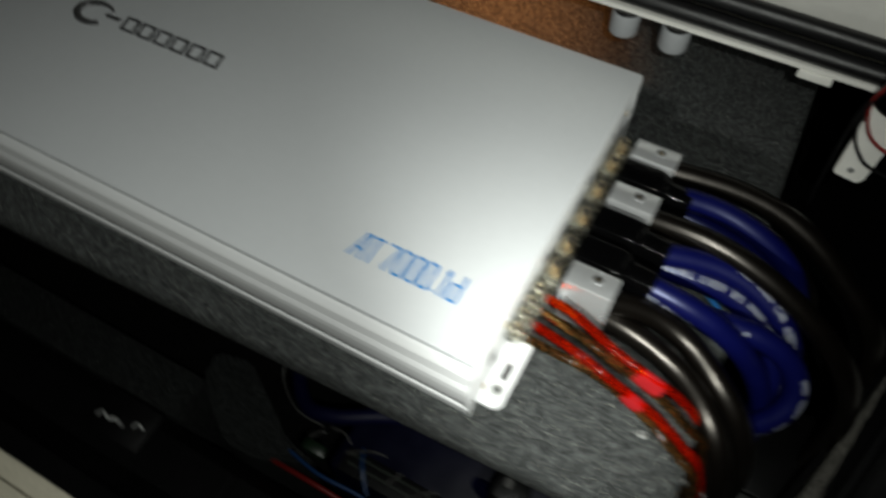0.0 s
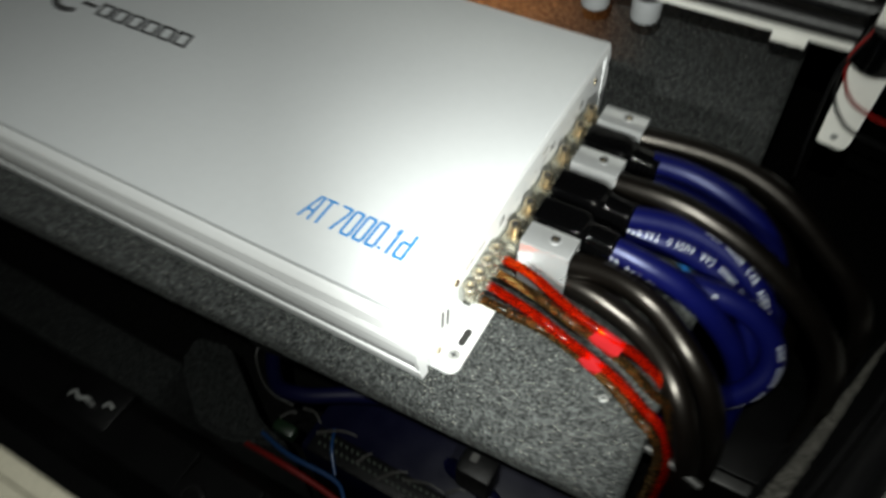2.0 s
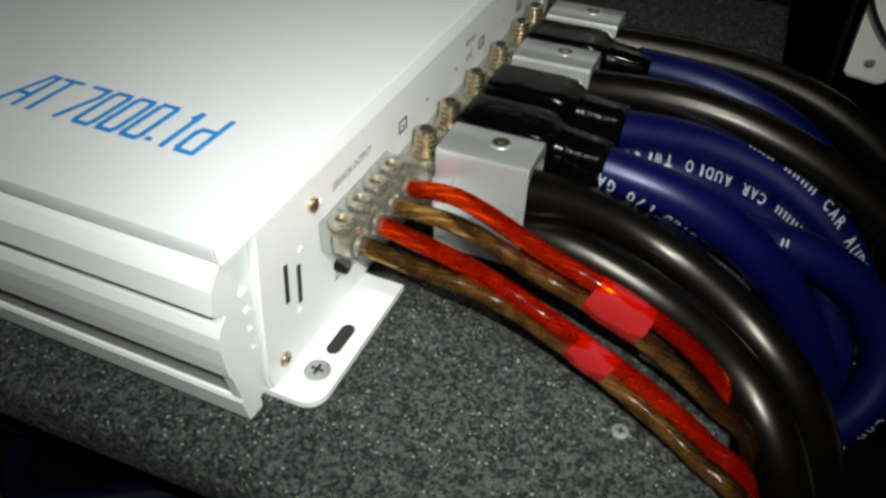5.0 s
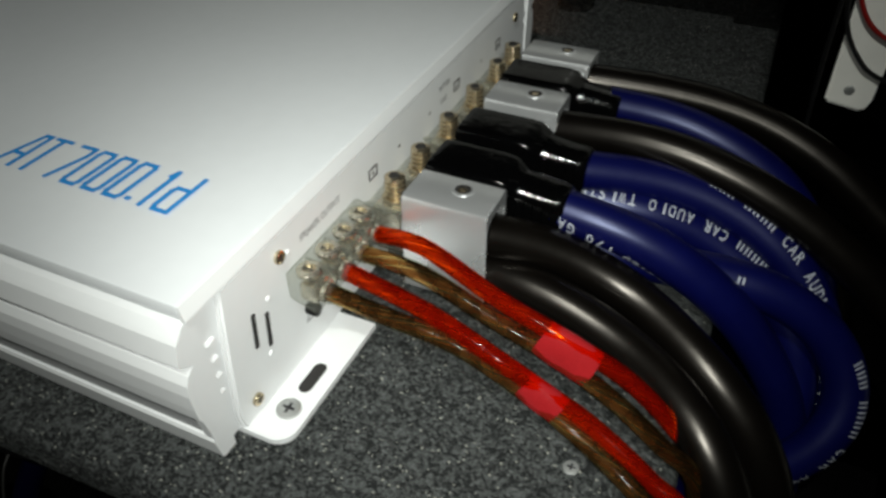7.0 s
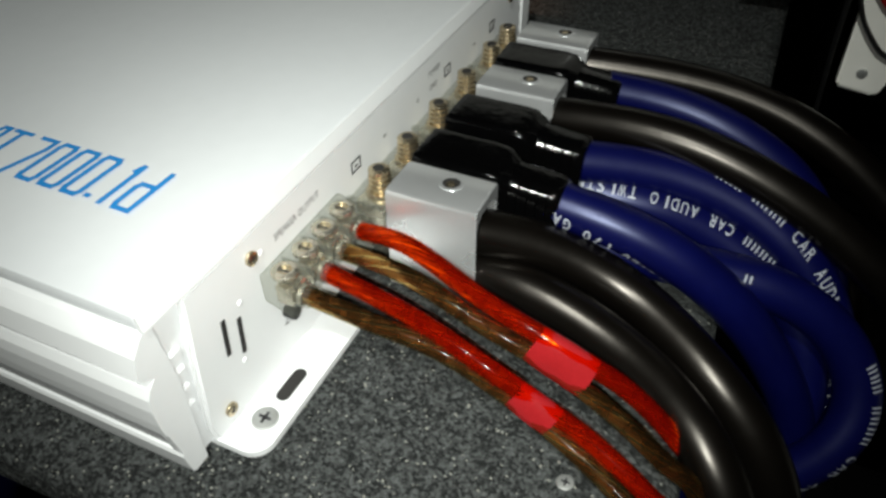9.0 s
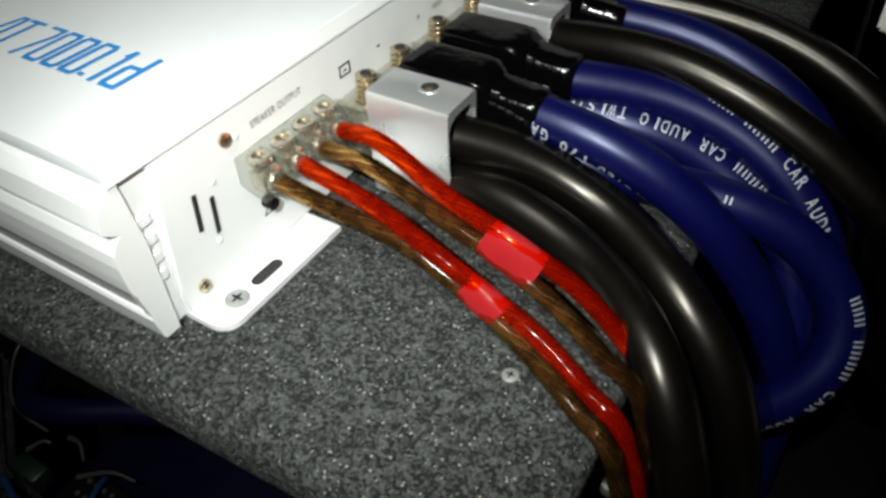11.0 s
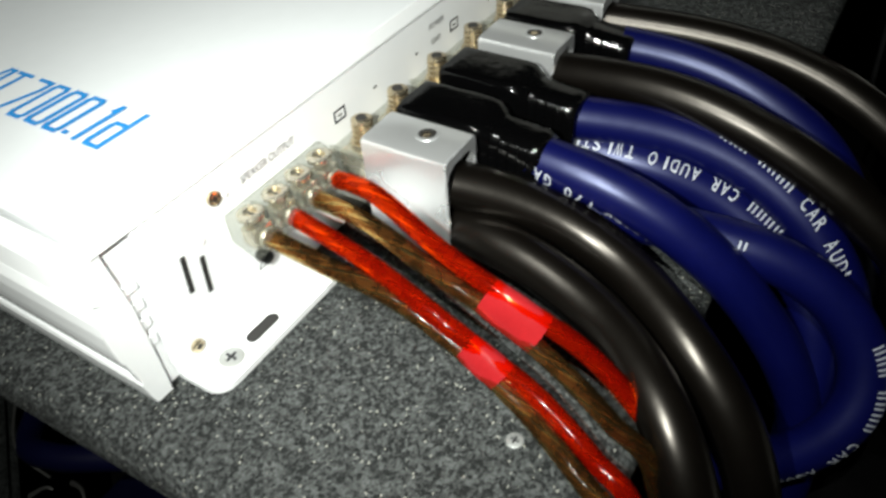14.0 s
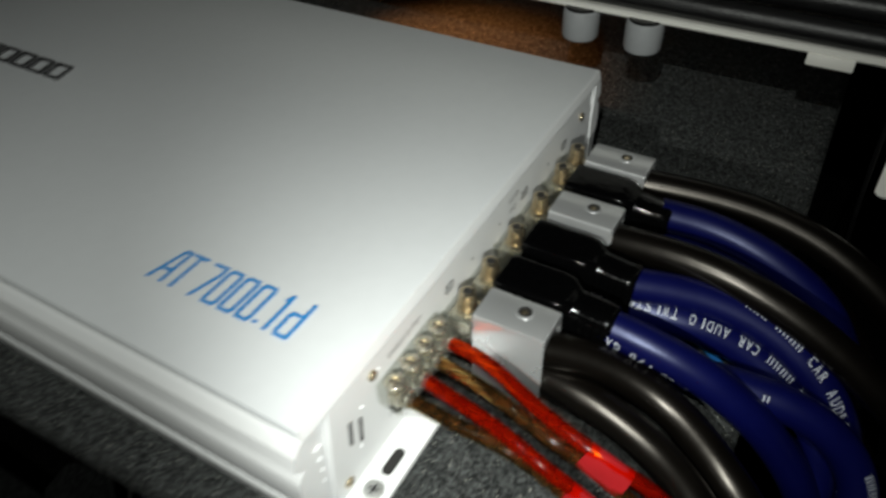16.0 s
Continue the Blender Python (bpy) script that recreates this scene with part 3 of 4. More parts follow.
def taped_block(y, seed):
    """A clamp wrapped in vinyl tape that narrows over the cables."""
    b = thing("taped_clamp", "cable clamp wrapped in glossy black vinyl tape", "cable clamp", "taped clamps on the amplifier", at=(0, y, 0))
    seg = 40

    def section(x, hy, zl, zh, e, lap=0.0):
        row = []
        for j in range(seg):
            a = 2 * math.pi * (j + 0.5) / seg
            c, sn = math.cos(a), math.sin(a)
            w = noise.noise(Vector((x * 90, c * 2.2, sn * 2.2 + seed))) * 0.00016
            row.append(Vector((x + w, math.copysign(abs(c) ** e, c) * (hy + lap + w), (zl + zh) / 2 + math.copysign(abs(sn) ** e, sn) * ((zh - zl) / 2 + lap + w * 0.4))))
        return row

    wrap = [section(0.0124, 0.0080, 0.0062, 0.0374, 0.22), section(0.0128, 0.0087, 0.0055, 0.0382, 0.18)]
    for k in range(7):
        x = 0.0132 + k * 0.0034
        wrap += [section(x, 0.0087, 0.0054, 0.0383, 0.17, 0.00002 * (k % 3))]
    wrap += [section(0.0372, 0.0086, 0.0056, 0.0381, 0.20), section(0.0392, 0.0080, 0.0066, 0.0372, 0.28), section(0.0408, 0.0074, 0.0078, 0.0366, 0.40)]
    sleeve = [section(0.0406, 0.0071, 0.0082, 0.0364, 0.45)]
    for k in range(5):
        x = 0.0410 + k * 0.0028
        sleeve += [section(x, 0.0071 - 0.00006 * k, 0.0084, 0.0363 - 0.0003 * k, 0.5, 0.0004), section(x + 0.0022, 0.0070 - 0.00006 * k, 0.0085, 0.0362 - 0.0003 * k, 0.52, 0.0001)]
    sleeve += [section(0.0552, 0.0066, 0.0090, 0.0345, 0.55)]
    for name, some in (("tape_wrap", wrap), ("tape_sleeve", sleeve)):
        bm = bmesh.new()
        rows = [[bm.verts.new(q) for q in row] for row in some]
        for a, c in zip(rows, rows[1:]):
            for j in range(seg):
                bm.faces.new((a[j], a[(j + 1) % seg], c[(j + 1) % seg], c[j]))
        bm.faces.new(rows[0][::-1]), bm.faces.new(rows[-1])
        bmesh.ops.recalc_face_normals(bm, faces=bm.faces)
        part(name, bm, M_TAPE, b)


for n, y in enumerate((0.1030, 0.1256, 0.1662)):
    taped_block(y, n * 7.3)


# ---- power cables ----
def wrap_print(parent, pts, body, s0, height, angle, pitch, reverse=False, turn=0.0):
    """Printing laid round a jacket: starts s0 metres along, at an angle round it that may turn along the way."""
    fr = frames(pts)
    step = (pts[1] - pts[0]).length
    R = CABLE_R + 0.00015
    bm = bmesh.new()

    def on(s, v):
        k = min(max(s / step, 0), len(fr) - 1.001)
        i, w = int(k), k - int(k)
        (q, t, sd, up), (q2, t2, sd2, up2) = fr[i], fr[i + 1]
        q, sd, up = q.lerp(q2, w), sd.lerp(sd2, w), up.lerp(up2, w)
        a = angle + turn * (s - s0) + v / R
        return q + (sd * math.cos(a) + up * math.sin(a)) * R

    s = s0
    for ch in (body[::-1] if reverse else body):
        if ch != " ":
            if ch == "#":
                e = pitch * 0.17
                polys = [[(q, 0), (q + e, 0), (q + e, height * 0.85), (q, height * 0.85)] for q in (0, pitch * 0.46)]
            else:
                polys = letters(ch, height, pitch * (0.22 if ch in "I1" else 0.70), 0.010)
            flat = bmesh.new()
            for poly in polys:
                flat.faces.new([flat.verts.new((a, b, 0)) for a, b in poly])
            bmesh.ops.subdivide_edges(flat, edges=[e for e in flat.edges if e.calc_length() > height * 0.2], cuts=3, use_grid_fill=True)
            bmesh.ops.triangulate(flat, faces=flat.faces)
            for v in flat.verts:
                a, b = v.co.x, v.co.y
                v.co = on(s + pitch * 0.8 - a, height / 2 - b) if reverse else on(s + a, b - height / 2)
            new_verts = {v: bm.verts.new(v.co) for v in flat.verts}
            for f in flat.faces:
                bm.faces.new([new_verts[v] for v in f.verts])
            flat.free()
        s += pitch
    part("print", bm, M_WHITEINK, parent, "white printed cable writing", smooth=False)


CABLE_R = 0.0065


def cable(label, points, mat, prints=()):
    c = thing("power_cable", label, "cable", "power cables of the amplifier")
    pts = path(points, 0.003, 24)
    part("jacket", tube(bmesh.new(), pts, CABLE_R, 20), mat, c)
    for pr in prints:
        wrap_print(c, pts, **pr)
    return c


BLACK = "thick glossy black power cable clamped to the amplifier"
BLUE = "thick dark blue power cable with white printing"
cable(BLACK, [(0.036, 0.0842, 0.0270), (0.0552, 0.0935, 0.0205), (0.0756, 0.0955, 0.0120), (0.0910, 0.0890, 0.0080), (0.1026, 0.0800, 0.0060), (0.1200, 0.0715, -0.0060),
              (0.1335, 0.0620, -0.0400), (0.1360, 0.0540, -0.1300), (0.125, 0.050, -0.245)], M_BLACKJ)
cable(BLACK, [(0.036, 0.0834, 0.0135), (0.0529, 0.0816, 0.0150), (0.0712, 0.0800, 0.0100), (0.0879, 0.0740, 0.0068), (0.1008, 0.0626, 0.0067), (0.1140, 0.0505, -0.0020),
              (0.1260, 0.0400, -0.0380), (0.1290, 0.0370, -0.1300), (0.115, 0.035, -0.245)], M_BLACKJ)
cable(BLUE, [(0.049, 0.1027, 0.0286), (0.0765, 0.1028, 0.0249), (0.1025, 0.1053, 0.0098), (0.1215, 0.1104, -0.0151), (0.1351, 0.1118, -0.0408),
             (0.1400, 0.1050, -0.0750), (0.140, 0.090, -0.14), (0.137, 0.080, -0.245)], M_BLUEJ,
      [dict(body="TWISTED 1/0 GA", s0=0.005, height=0.0038, angle=0.05, pitch=0.0030, reverse=True, turn=-30.0)])
cable(BLUE, [(0.049, 0.1050, 0.0160), (0.0850, 0.1115, 0.0110), (0.1162, 0.1160, 0.0085), (0.1380, 0.1175, -0.0055), (0.1478, 0.1100, -0.0205), (0.1437, 0.1002, -0.0340),
             (0.1329, 0.0960, -0.0479), (0.115, 0.094, -0.066), (0.100, 0.092, -0.11), (0.09, 0.09, -0.245)], M_BLUEJ,
      [dict(body="#", s0=0.057, height=0.0026, angle=0.75, pitch=0.0030), dict(body="### #### CAR AUDIO", s0=0.101, height=0.0040, angle=1.0, pitch=0.0030, turn=6.0)])
cable(BLUE, [(0.0502, 0.1261, 0.0274), (0.0765, 0.1360, 0.0240), (0.1034, 0.1380, 0.0168), (0.1251, 0.1328, 0.0040), (0.1391, 0.1281, -0.0179), (0.1410, 0.1235, -0.0420),
             (0.140, 0.118, -0.075), (0.135, 0.11, -0.13), (0.13, 0.10, -0.245)], M_BLUEJ,
      [dict(body="### #### CAR AUDIO TWISTED 1/0 GA", s0=0.042, height=0.0040, angle=1.45, pitch=0.0030, turn=-17.0)])
cable(BLUE, [(0.050, 0.1265, 0.0170), (0.0729, 0.1290, 0.0165), (0.0938, 0.1335, 0.0095), (0.1137, 0.1310, -0.0005), (0.1318, 0.1220, -0.0180),
             (0.1360, 0.1120, -0.050), (0.14, 0.110, -0.09), (0.15, 0.105, -0.245)], M_BLUEJ,
      [dict(body="### #### CAR AUDIO TWISTED", s0=0.000, height=0.0040, angle=0.95, pitch=0.0030, reverse=True, turn=3.0)])
cable(BLACK, [(0.036, 0.1445, 0.0294), (0.0746, 0.1435, 0.0319), (0.1108, 0.1398, 0.0237), (0.1431, 0.1350, 0.0063), (0.1703, 0.1301, -0.0185),
              (0.182, 0.125, -0.060), (0.185, 0.12, -0.15), (0.18, 0.12, -0.245)], M_BLACKJ)
cable(BLACK, [(0.036, 0.1450, 0.0145), (0.0700, 0.1480, 0.0130), (0.1000, 0.1500, 0.0066), (0.1250, 0.1500, -0.0120), (0.1420, 0.1480, -0.0450),
              (0.15, 0.144, -0.10), (0.155, 0.14, -0.245)], M_BLACKJ)
cable(BLUE, [(0.050, 0.1678, 0.0300), (0.0702, 0.1727, 0.0272), (0.0907, 0.1711, 0.0231), (0.1094, 0.1701, 0.0146), (0.1254, 0.1674, 0.0004),
             (0.142, 0.162, -0.040), (0.150, 0.157, -0.10), (0.16, 0.155, -0.245)], M_BLUEJ)
cable(BLUE, [(0.050, 0.1675, 0.0163), (0.0750, 0.1660, 0.0145), (0.1000, 0.1640, 0.0085), (0.1220, 0.1610, -0.0100), (0.138, 0.157, -0.045),
             (0.145, 0.153, -0.10), (0.15, 0.15, -0.245)], M_BLUEJ)
cable(BLACK, [(0.036, 0.1858, 0.0285), (0.0694, 0.1920, 0.0266), (0.0997, 0.1933, 0.0224), (0.1276, 0.1884, 0.0132), (0.1522, 0.1816, -0.0028), (0.1761, 0.1745, -0.0203),
              (0.190, 0.168, -0.065), (0.192, 0.163, -0.245)], M_BLACKJ)
cable(BLACK, [(0.036, 0.1838, 0.0140), (0.0720, 0.1870, 0.0120), (0.1000, 0.1860, 0.0066), (0.1260, 0.1820, -0.0060), (0.145, 0.176, -0.035),
              (0.16, 0.170, -0.10), (0.165, 0.17, -0.245)], M_BLACKJ)


# ---- speaker wires ----
def speaker_wire(label, points, jacket, r=0.0024):
    """Bare copper strands twisted round a core, under a thin tinted jacket."""
    c = thing("speaker_wire", label, "wire", "speaker wires of the amplifier")
    pts = path(points, 0.0016)
    part("core", tube(bmesh.new(), pts, r * 0.62, 10), M_COPPER, c)
    for n in range(11):
        # every third strand takes a lighter copper, painted in as glints
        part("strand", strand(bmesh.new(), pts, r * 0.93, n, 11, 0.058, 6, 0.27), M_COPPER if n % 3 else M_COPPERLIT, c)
    part("jacket", tube(bmesh.new(), pts, r, 18), jacket, c)
    return c, pts


RED = "clear-jacketed red stranded speaker wire screwed into the amplifier"
BROWN = "clear-jacketed copper-brown stranded speaker wire screwed into the amplifier"
_, red_a = speaker_wire(RED, [(0.0090, 0.0700, 0.0286), (0.0272, 0.0640, 0.0340), (0.0507, 0.0568, 0.0310), (0.0710, 0.0543, 0.0262), (0.0859, 0.0568, 0.0169),
                              (0.0991, 0.0569, 0.0053), (0.1120, 0.0520, -0.0060), (0.119, 0.047, -0.05), (0.12, 0.045, -0.245)], M_REDW)
_, brown_a = speaker_wire(BROWN, [(0.0090, 0.0613, 0.0283), (0.0300, 0.0561, 0.0322), (0.0506, 0.0534, 0.0272), (0.0677, 0.0525, 0.0218), (0.0828, 0.0506, 0.0160),
                                  (0.0968, 0.0482, 0.0080), (0.1078, 0.0480, -0.0040), (0.1135, 0.044, -0.05), (0.115, 0.042, -0.245)], M_BROWNW)
_, red_b = speaker_wire(RED, [(0.0090, 0.0526, 0.0288), (0.0355, 0.0492, 0.0265), (0.0552, 0.0463, 0.0215), (0.0687, 0.0462, 0.0150), (0.0811, 0.0451, 0.0100),
                              (0.0962, 0.0404, 0.0045), (0.1085, 0.0365, -0.0040), (0.117, 0.032, -0.05), (0.12, 0.030, -0.245)], M_REDW)
_, brown_b = speaker_wire(BROWN, [(0.0090, 0.0437, 0.0288), (0.0259, 0.0445, 0.0257), (0.0437, 0.0458, 0.0221), (0.0609, 0.0455, 0.0150), (0.0781, 0.0422, 0.0087),
                                  (0.0958, 0.0350, 0.0040), (0.1085, 0.0300, -0.0040), (0.114, 0.027, -0.05), (0.115, 0.025, -0.245)], M_BROWNW)


def tape_band(label, pair, at_x, long, fat):
    """Tape round a pair of wires, pinched between them."""
    k0 = min(range(len(pair[0])), key=lambda i: abs(pair[0][i].x - at_x))
    a = pair[0][k0:k0 + int(long / 0.0016) + 1]
    b = [min(pair[1], key=lambda q, p=p: (q - p).length) for p in a]
    n = len(a)
    bm, rows = bmesh.new(), []
    for k in range(n):
        q, w = (a[k] + b[k]) / 2, (a[k] - b[k])
        half = w.length / 2
        edge = min(1.0, 0.90 + 0.05 * min(k, n - 1 - k))
        w.normalize()
        t = (a[min(k + 1, n - 1)] - a[max(k - 1, 0)]).normalized()
        up = t.cross(w).normalized()
        row = []
        for j in range(24):
            an = 2 * math.pi * j / 24
            c, s = math.cos(an), math.sin(an)
            wob = 1 + 0.04 * noise.noise(Vector((k * 0.35, c * 2, s * 2)))
            row.append(bm.verts.new(q + (w * c * (half + fat * edge) + up * math.copysign(abs(s) ** 0.8, s) * fat * 1.12 * edge) * wob))
        rows.append(row)
    for r0, r1 in zip(rows, rows[1:]):
        for j in range(24):
            bm.faces.new((r0[j], r0[(j + 1) % 24], r1[(j + 1) % 24], r1[j]))
    bm.faces.new(rows[0][::-1]), bm.faces.new(rows[-1])
    bmesh.ops.recalc_face_normals(bm, faces=bm.faces)
    return tagged(part("tape_band", bm, M_REDTAPE), label, "tape", "red tape on the wires")


tape_band("wide wrinkled red vinyl tape round two speaker wires", (red_a, brown_a), 0.0640, 0.0155, 0.0025)
tape_band("narrow red vinyl tape round two speaker wires", (red_b, brown_b), 0.0625, 0.0125, 0.0024)

# a bright cross-head screw sunk in the carpet, and a thin blue lead lying on it
scr = thing("carpet_screw", "small shiny screw head sunk in the carpet of the board", "screw")
small_screw((0.0785, 0.0388, -0.0008), 0.0021, scr, (0, 0, 1), M_STEEL)
M_BLUELEAD = material("light_blue_pvc", (0.02, 0.17, 0.52), 0.35)
M_REDLEAD = material("red_pvc", (0.22, 0.008, 0.006), 0.35)
tagged(part("thin_lead", tube(bmesh.new(), path([(0.066, 0.141, 0.0013), (0.082, 0.134, 0.0014), (0.094, 0.125, 0.0013), (0.104, 0.114, 0.0005), (0.112, 0.108, -0.008)], 0.003), 0.0013, 8), M_BLUELEAD),
       "thin light blue lead lying on the carpet under the cables", "wire")

# ---- back of the boot: lip, rails, strut ----
lip = thing("boot_lip", "white painted steel lip behind the board", "car body")
part("lip", prism(bmesh.new(), [(0.272, 0.0598), (0.2735, 0.0585), (0.304, 0.0585), (0.304, 0.0610), (0.2735, 0.0622), (0.272, 0.0615)], -0.60, 0.124), M_CAR, lip, smooth=False)
part("lip_tab", box(bmesh.new(), 0.0800, 0.1000, 0.2712, 0.2740, 0.0540, 0.0595, 0.0006), M_CAR, lip)
for k, (y, z) in enumerate(((0.2790, 0.0680), (0.2860, 0.0787))):
    tagged(part("rail", tube(bmesh.new(), path([(-0.6, y, z + 0.002), (0.0, y, z), (0.40, y, z - 0.004)], 0.02), 0.0060, 18, 0.02), M_RUBBER),
           "black rubber-covered rail along the white boot lip", "rail", "rails behind the board")
bulkhead = thing("boot_bulkhead", "white painted inner body panel behind black rails", "car body")
part("panel", box(bmesh.new(), -0.6, 0.1240, 0.296, 0.304, 0.0630, 0.147, 0.003), M_CAR, bulkhead)
part("seam", box(bmesh.new(), -0.6, 0.1240, 0.2954, 0.2961, 0.1160, 0.1167), M_DARKGAP, bulkhead)
for x in (-0.0290, 0.0045):
    p = thing("bump_stop", "grey rubber bump stop under the white lip", "bump stop", "bump stops", at=(x, 0.276, -0.013))
    bm = cyl(bmesh.new(), (0, 0, 0.0560), (0, 0, 1), 0.0095, 0.0160, 28, bevel=0.0018)
    part("body", bm, M_GREYPEG, p)
    part("flange", cyl(bmesh.new(), (0, 0, 0.0700), (0, 0, 1), 0.0085, 0.0030, 24), M_RUBBER, p)
strut = thing("strut", "white painted steel strut wound with black tape", "strut")
bm = prism(bmesh.new(), [(0.1275, 0.0000), (0.1430, -0.0020), (0.1455, 0.0020), (0.1465, 0.0620), (0.1250, 0.0640)], 0.265, 0.273, "y")
bmesh.ops.bevel(bm, geom=[e for e in bm.edges], offset=0.0012, segments=2, affect="EDGES")
part("lower_bar", bm, M_CAR, strut)
part("upper_bar", box(bmesh.new(), 0.1270, 0.1470, 0.265, 0.273, 0.079, 0.29, 0.0015), M_CAR, strut)
part("tape", tube(bmesh.new(), path([(0.1355, 0.269, 0.059), (0.1365, 0.269, 0.071), (0.1370, 0.269, 0.084)], 0.003), 0.0135, 18, 0.06), M_TAPE, strut, "black tape round the strut")
part("rivet", cyl(bmesh.new(), (0.1355, 0.2652, 0.0075), (0, -1, 0), 0.0022, 0.0010, 14, bevel=0.0004), M_STEEL, strut)
for mat, lab, pts in ((M_REDLEAD, "thin red lead hanging round the strut", [(0.1279, 0.2600, 0.0820), (0.1228, 0.2610, 0.0636), (0.1265, 0.2610, 0.0482), (0.1358, 0.2610, 0.0361), (0.1533, 0.2620, 0.0290), (0.1827, 0.2680, 0.0210)]),
                      (M_RUBBER, "thin black lead hanging round the strut", [(0.1279, 0.2600, 0.0800), (0.1220, 0.2610, 0.0551), (0.1253, 0.2610, 0.0364), (0.1338, 0.2610, 0.0235), (0.1440, 0.2620, 0.0161), (0.1735, 0.2680, 0.0060)]),
                      (M_RUBBER, "thin black lead hanging behind the strut", [(0.1288, 0.2620, 0.0820), (0.1210, 0.2630, 0.0560), (0.1210, 0.2640, 0.0310), (0.1224, 0.2650, 0.0060), (0.1260, 0.2660, -0.0340)])):
    tagged(part("thin_lead", tube(bmesh.new(), path(pts, 0.003), 0.0010, 8), mat), lab, "wire")

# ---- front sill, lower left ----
sill = thing("rear_sill", "white painted boot sill with a seam, its paint darkened for the dimmer light", "car body")
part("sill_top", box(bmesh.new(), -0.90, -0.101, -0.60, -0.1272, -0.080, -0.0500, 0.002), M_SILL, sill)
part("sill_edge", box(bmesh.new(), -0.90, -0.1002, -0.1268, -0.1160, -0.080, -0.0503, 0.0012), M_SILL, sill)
trim = thing("sill_trim", "black moulded plastic trim along the boot sill", "trim")
steps = [(-0.1157, -0.080), (-0.1157, -0.054), (-0.1020, -0.058), (-0.1005, -0.064), (-0.0875, -0.084), (-0.0590, -0.092), (-0.0460, -0.120), (-0.0460, -0.25), (-0.1157, -0.25)]
part("moulding", prism(bmesh.new(), steps, -0.90, 0.20), M_PLASTIC, trim, smooth=False)
# thin glossy tube added to carry a highlight along the trim's edge
part("bead", tube(bmesh.new(), path([(-0.90, -0.1027, -0.0578), (-0.40, -0.1027, -0.0574), (0.20, -0.1027, -0.0578)], 0.02), 0.0010, 8, 0.25), M_TAPE, trim)
ring(bm := bmesh.new(), (-0.1032, -0.0823, -0.0865), 0.0050, 0.0075, 0.0025, 28, (0, -0.25, 1))
part("clip_ring", bm, M_PLASTIC, trim)
for x in (-0.117, -0.070, -0.025):
    part("rib", box(bmesh.new(), x - 0.0008, x + 0.0008, -0.086, -0.061, -0.092, -0.0855), M_PLASTIC, trim)
latch = thing("latch", "dull metal boot latch set in the black trim", "latch", at=(-0.199, -0.065, -0.092))
part("body", box(bmesh.new(), -0.022, 0.022, -0.014, 0.014, 0.0, 0.006, 0.002), M_PLASTIC, latch)
part("jaw", tube(bmesh.new(), path([(-0.015, -0.006, 0.007), (-0.011, -0.003, 0.0095), (-0.006, -0.005, 0.0085), (-0.002, -0.002, 0.007)], 0.001), 0.0009, 8), M_STEEL, latch)
part("pin", cyl(bmesh.new(), (0.003, -0.004, 0.006), (0, 0, 1), 0.0013, 0.007, 10), M_STEEL, latch)
part("spring", tube(bmesh.new(), path([(0.010, -0.002, 0.0068), (0.013, 0.001, 0.0085), (0.017, 0.000, 0.007)], 0.001), 0.0008, 8), M_STEEL, latch)

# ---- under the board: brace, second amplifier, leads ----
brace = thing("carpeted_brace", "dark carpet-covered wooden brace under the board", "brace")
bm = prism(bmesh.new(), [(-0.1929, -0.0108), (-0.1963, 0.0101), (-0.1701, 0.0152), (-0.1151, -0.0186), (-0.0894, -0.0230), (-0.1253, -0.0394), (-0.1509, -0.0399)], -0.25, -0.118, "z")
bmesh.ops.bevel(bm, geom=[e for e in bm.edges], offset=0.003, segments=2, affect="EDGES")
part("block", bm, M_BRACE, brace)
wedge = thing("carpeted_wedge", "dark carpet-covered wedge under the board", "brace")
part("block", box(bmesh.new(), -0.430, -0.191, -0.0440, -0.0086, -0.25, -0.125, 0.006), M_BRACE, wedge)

# tones under the board are darkened to hold the shade there
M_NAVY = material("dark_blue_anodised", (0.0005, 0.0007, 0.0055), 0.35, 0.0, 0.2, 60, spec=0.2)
M_REDLOW = material("shaded_red_pvc", (0.07, 0.0025, 0.002), 0.4)
M_BLUELOW = material("shaded_blue_pvc", (0.003, 0.017, 0.055), 0.4)
M_BLUEDEEP = material("shaded_navy_pvc", (0.0008, 0.0010, 0.010), 0.5, spec=0.10)
M_PIN = material("shaded_pins", (0.025, 0.032, 0.025), 0.4, 0.3)
M_PALELOW = material("shaded_pale", (0.022, 0.0215, 0.020), 0.5)
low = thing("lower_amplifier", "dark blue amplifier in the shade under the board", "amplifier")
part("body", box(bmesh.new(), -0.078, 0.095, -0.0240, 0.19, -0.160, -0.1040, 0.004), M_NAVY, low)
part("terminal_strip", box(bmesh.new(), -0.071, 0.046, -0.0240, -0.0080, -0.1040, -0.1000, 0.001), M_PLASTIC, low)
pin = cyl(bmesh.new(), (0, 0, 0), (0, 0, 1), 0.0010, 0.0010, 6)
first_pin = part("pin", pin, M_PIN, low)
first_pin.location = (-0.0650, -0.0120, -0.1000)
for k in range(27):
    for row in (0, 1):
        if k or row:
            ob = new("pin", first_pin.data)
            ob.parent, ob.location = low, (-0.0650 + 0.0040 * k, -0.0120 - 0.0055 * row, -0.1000)
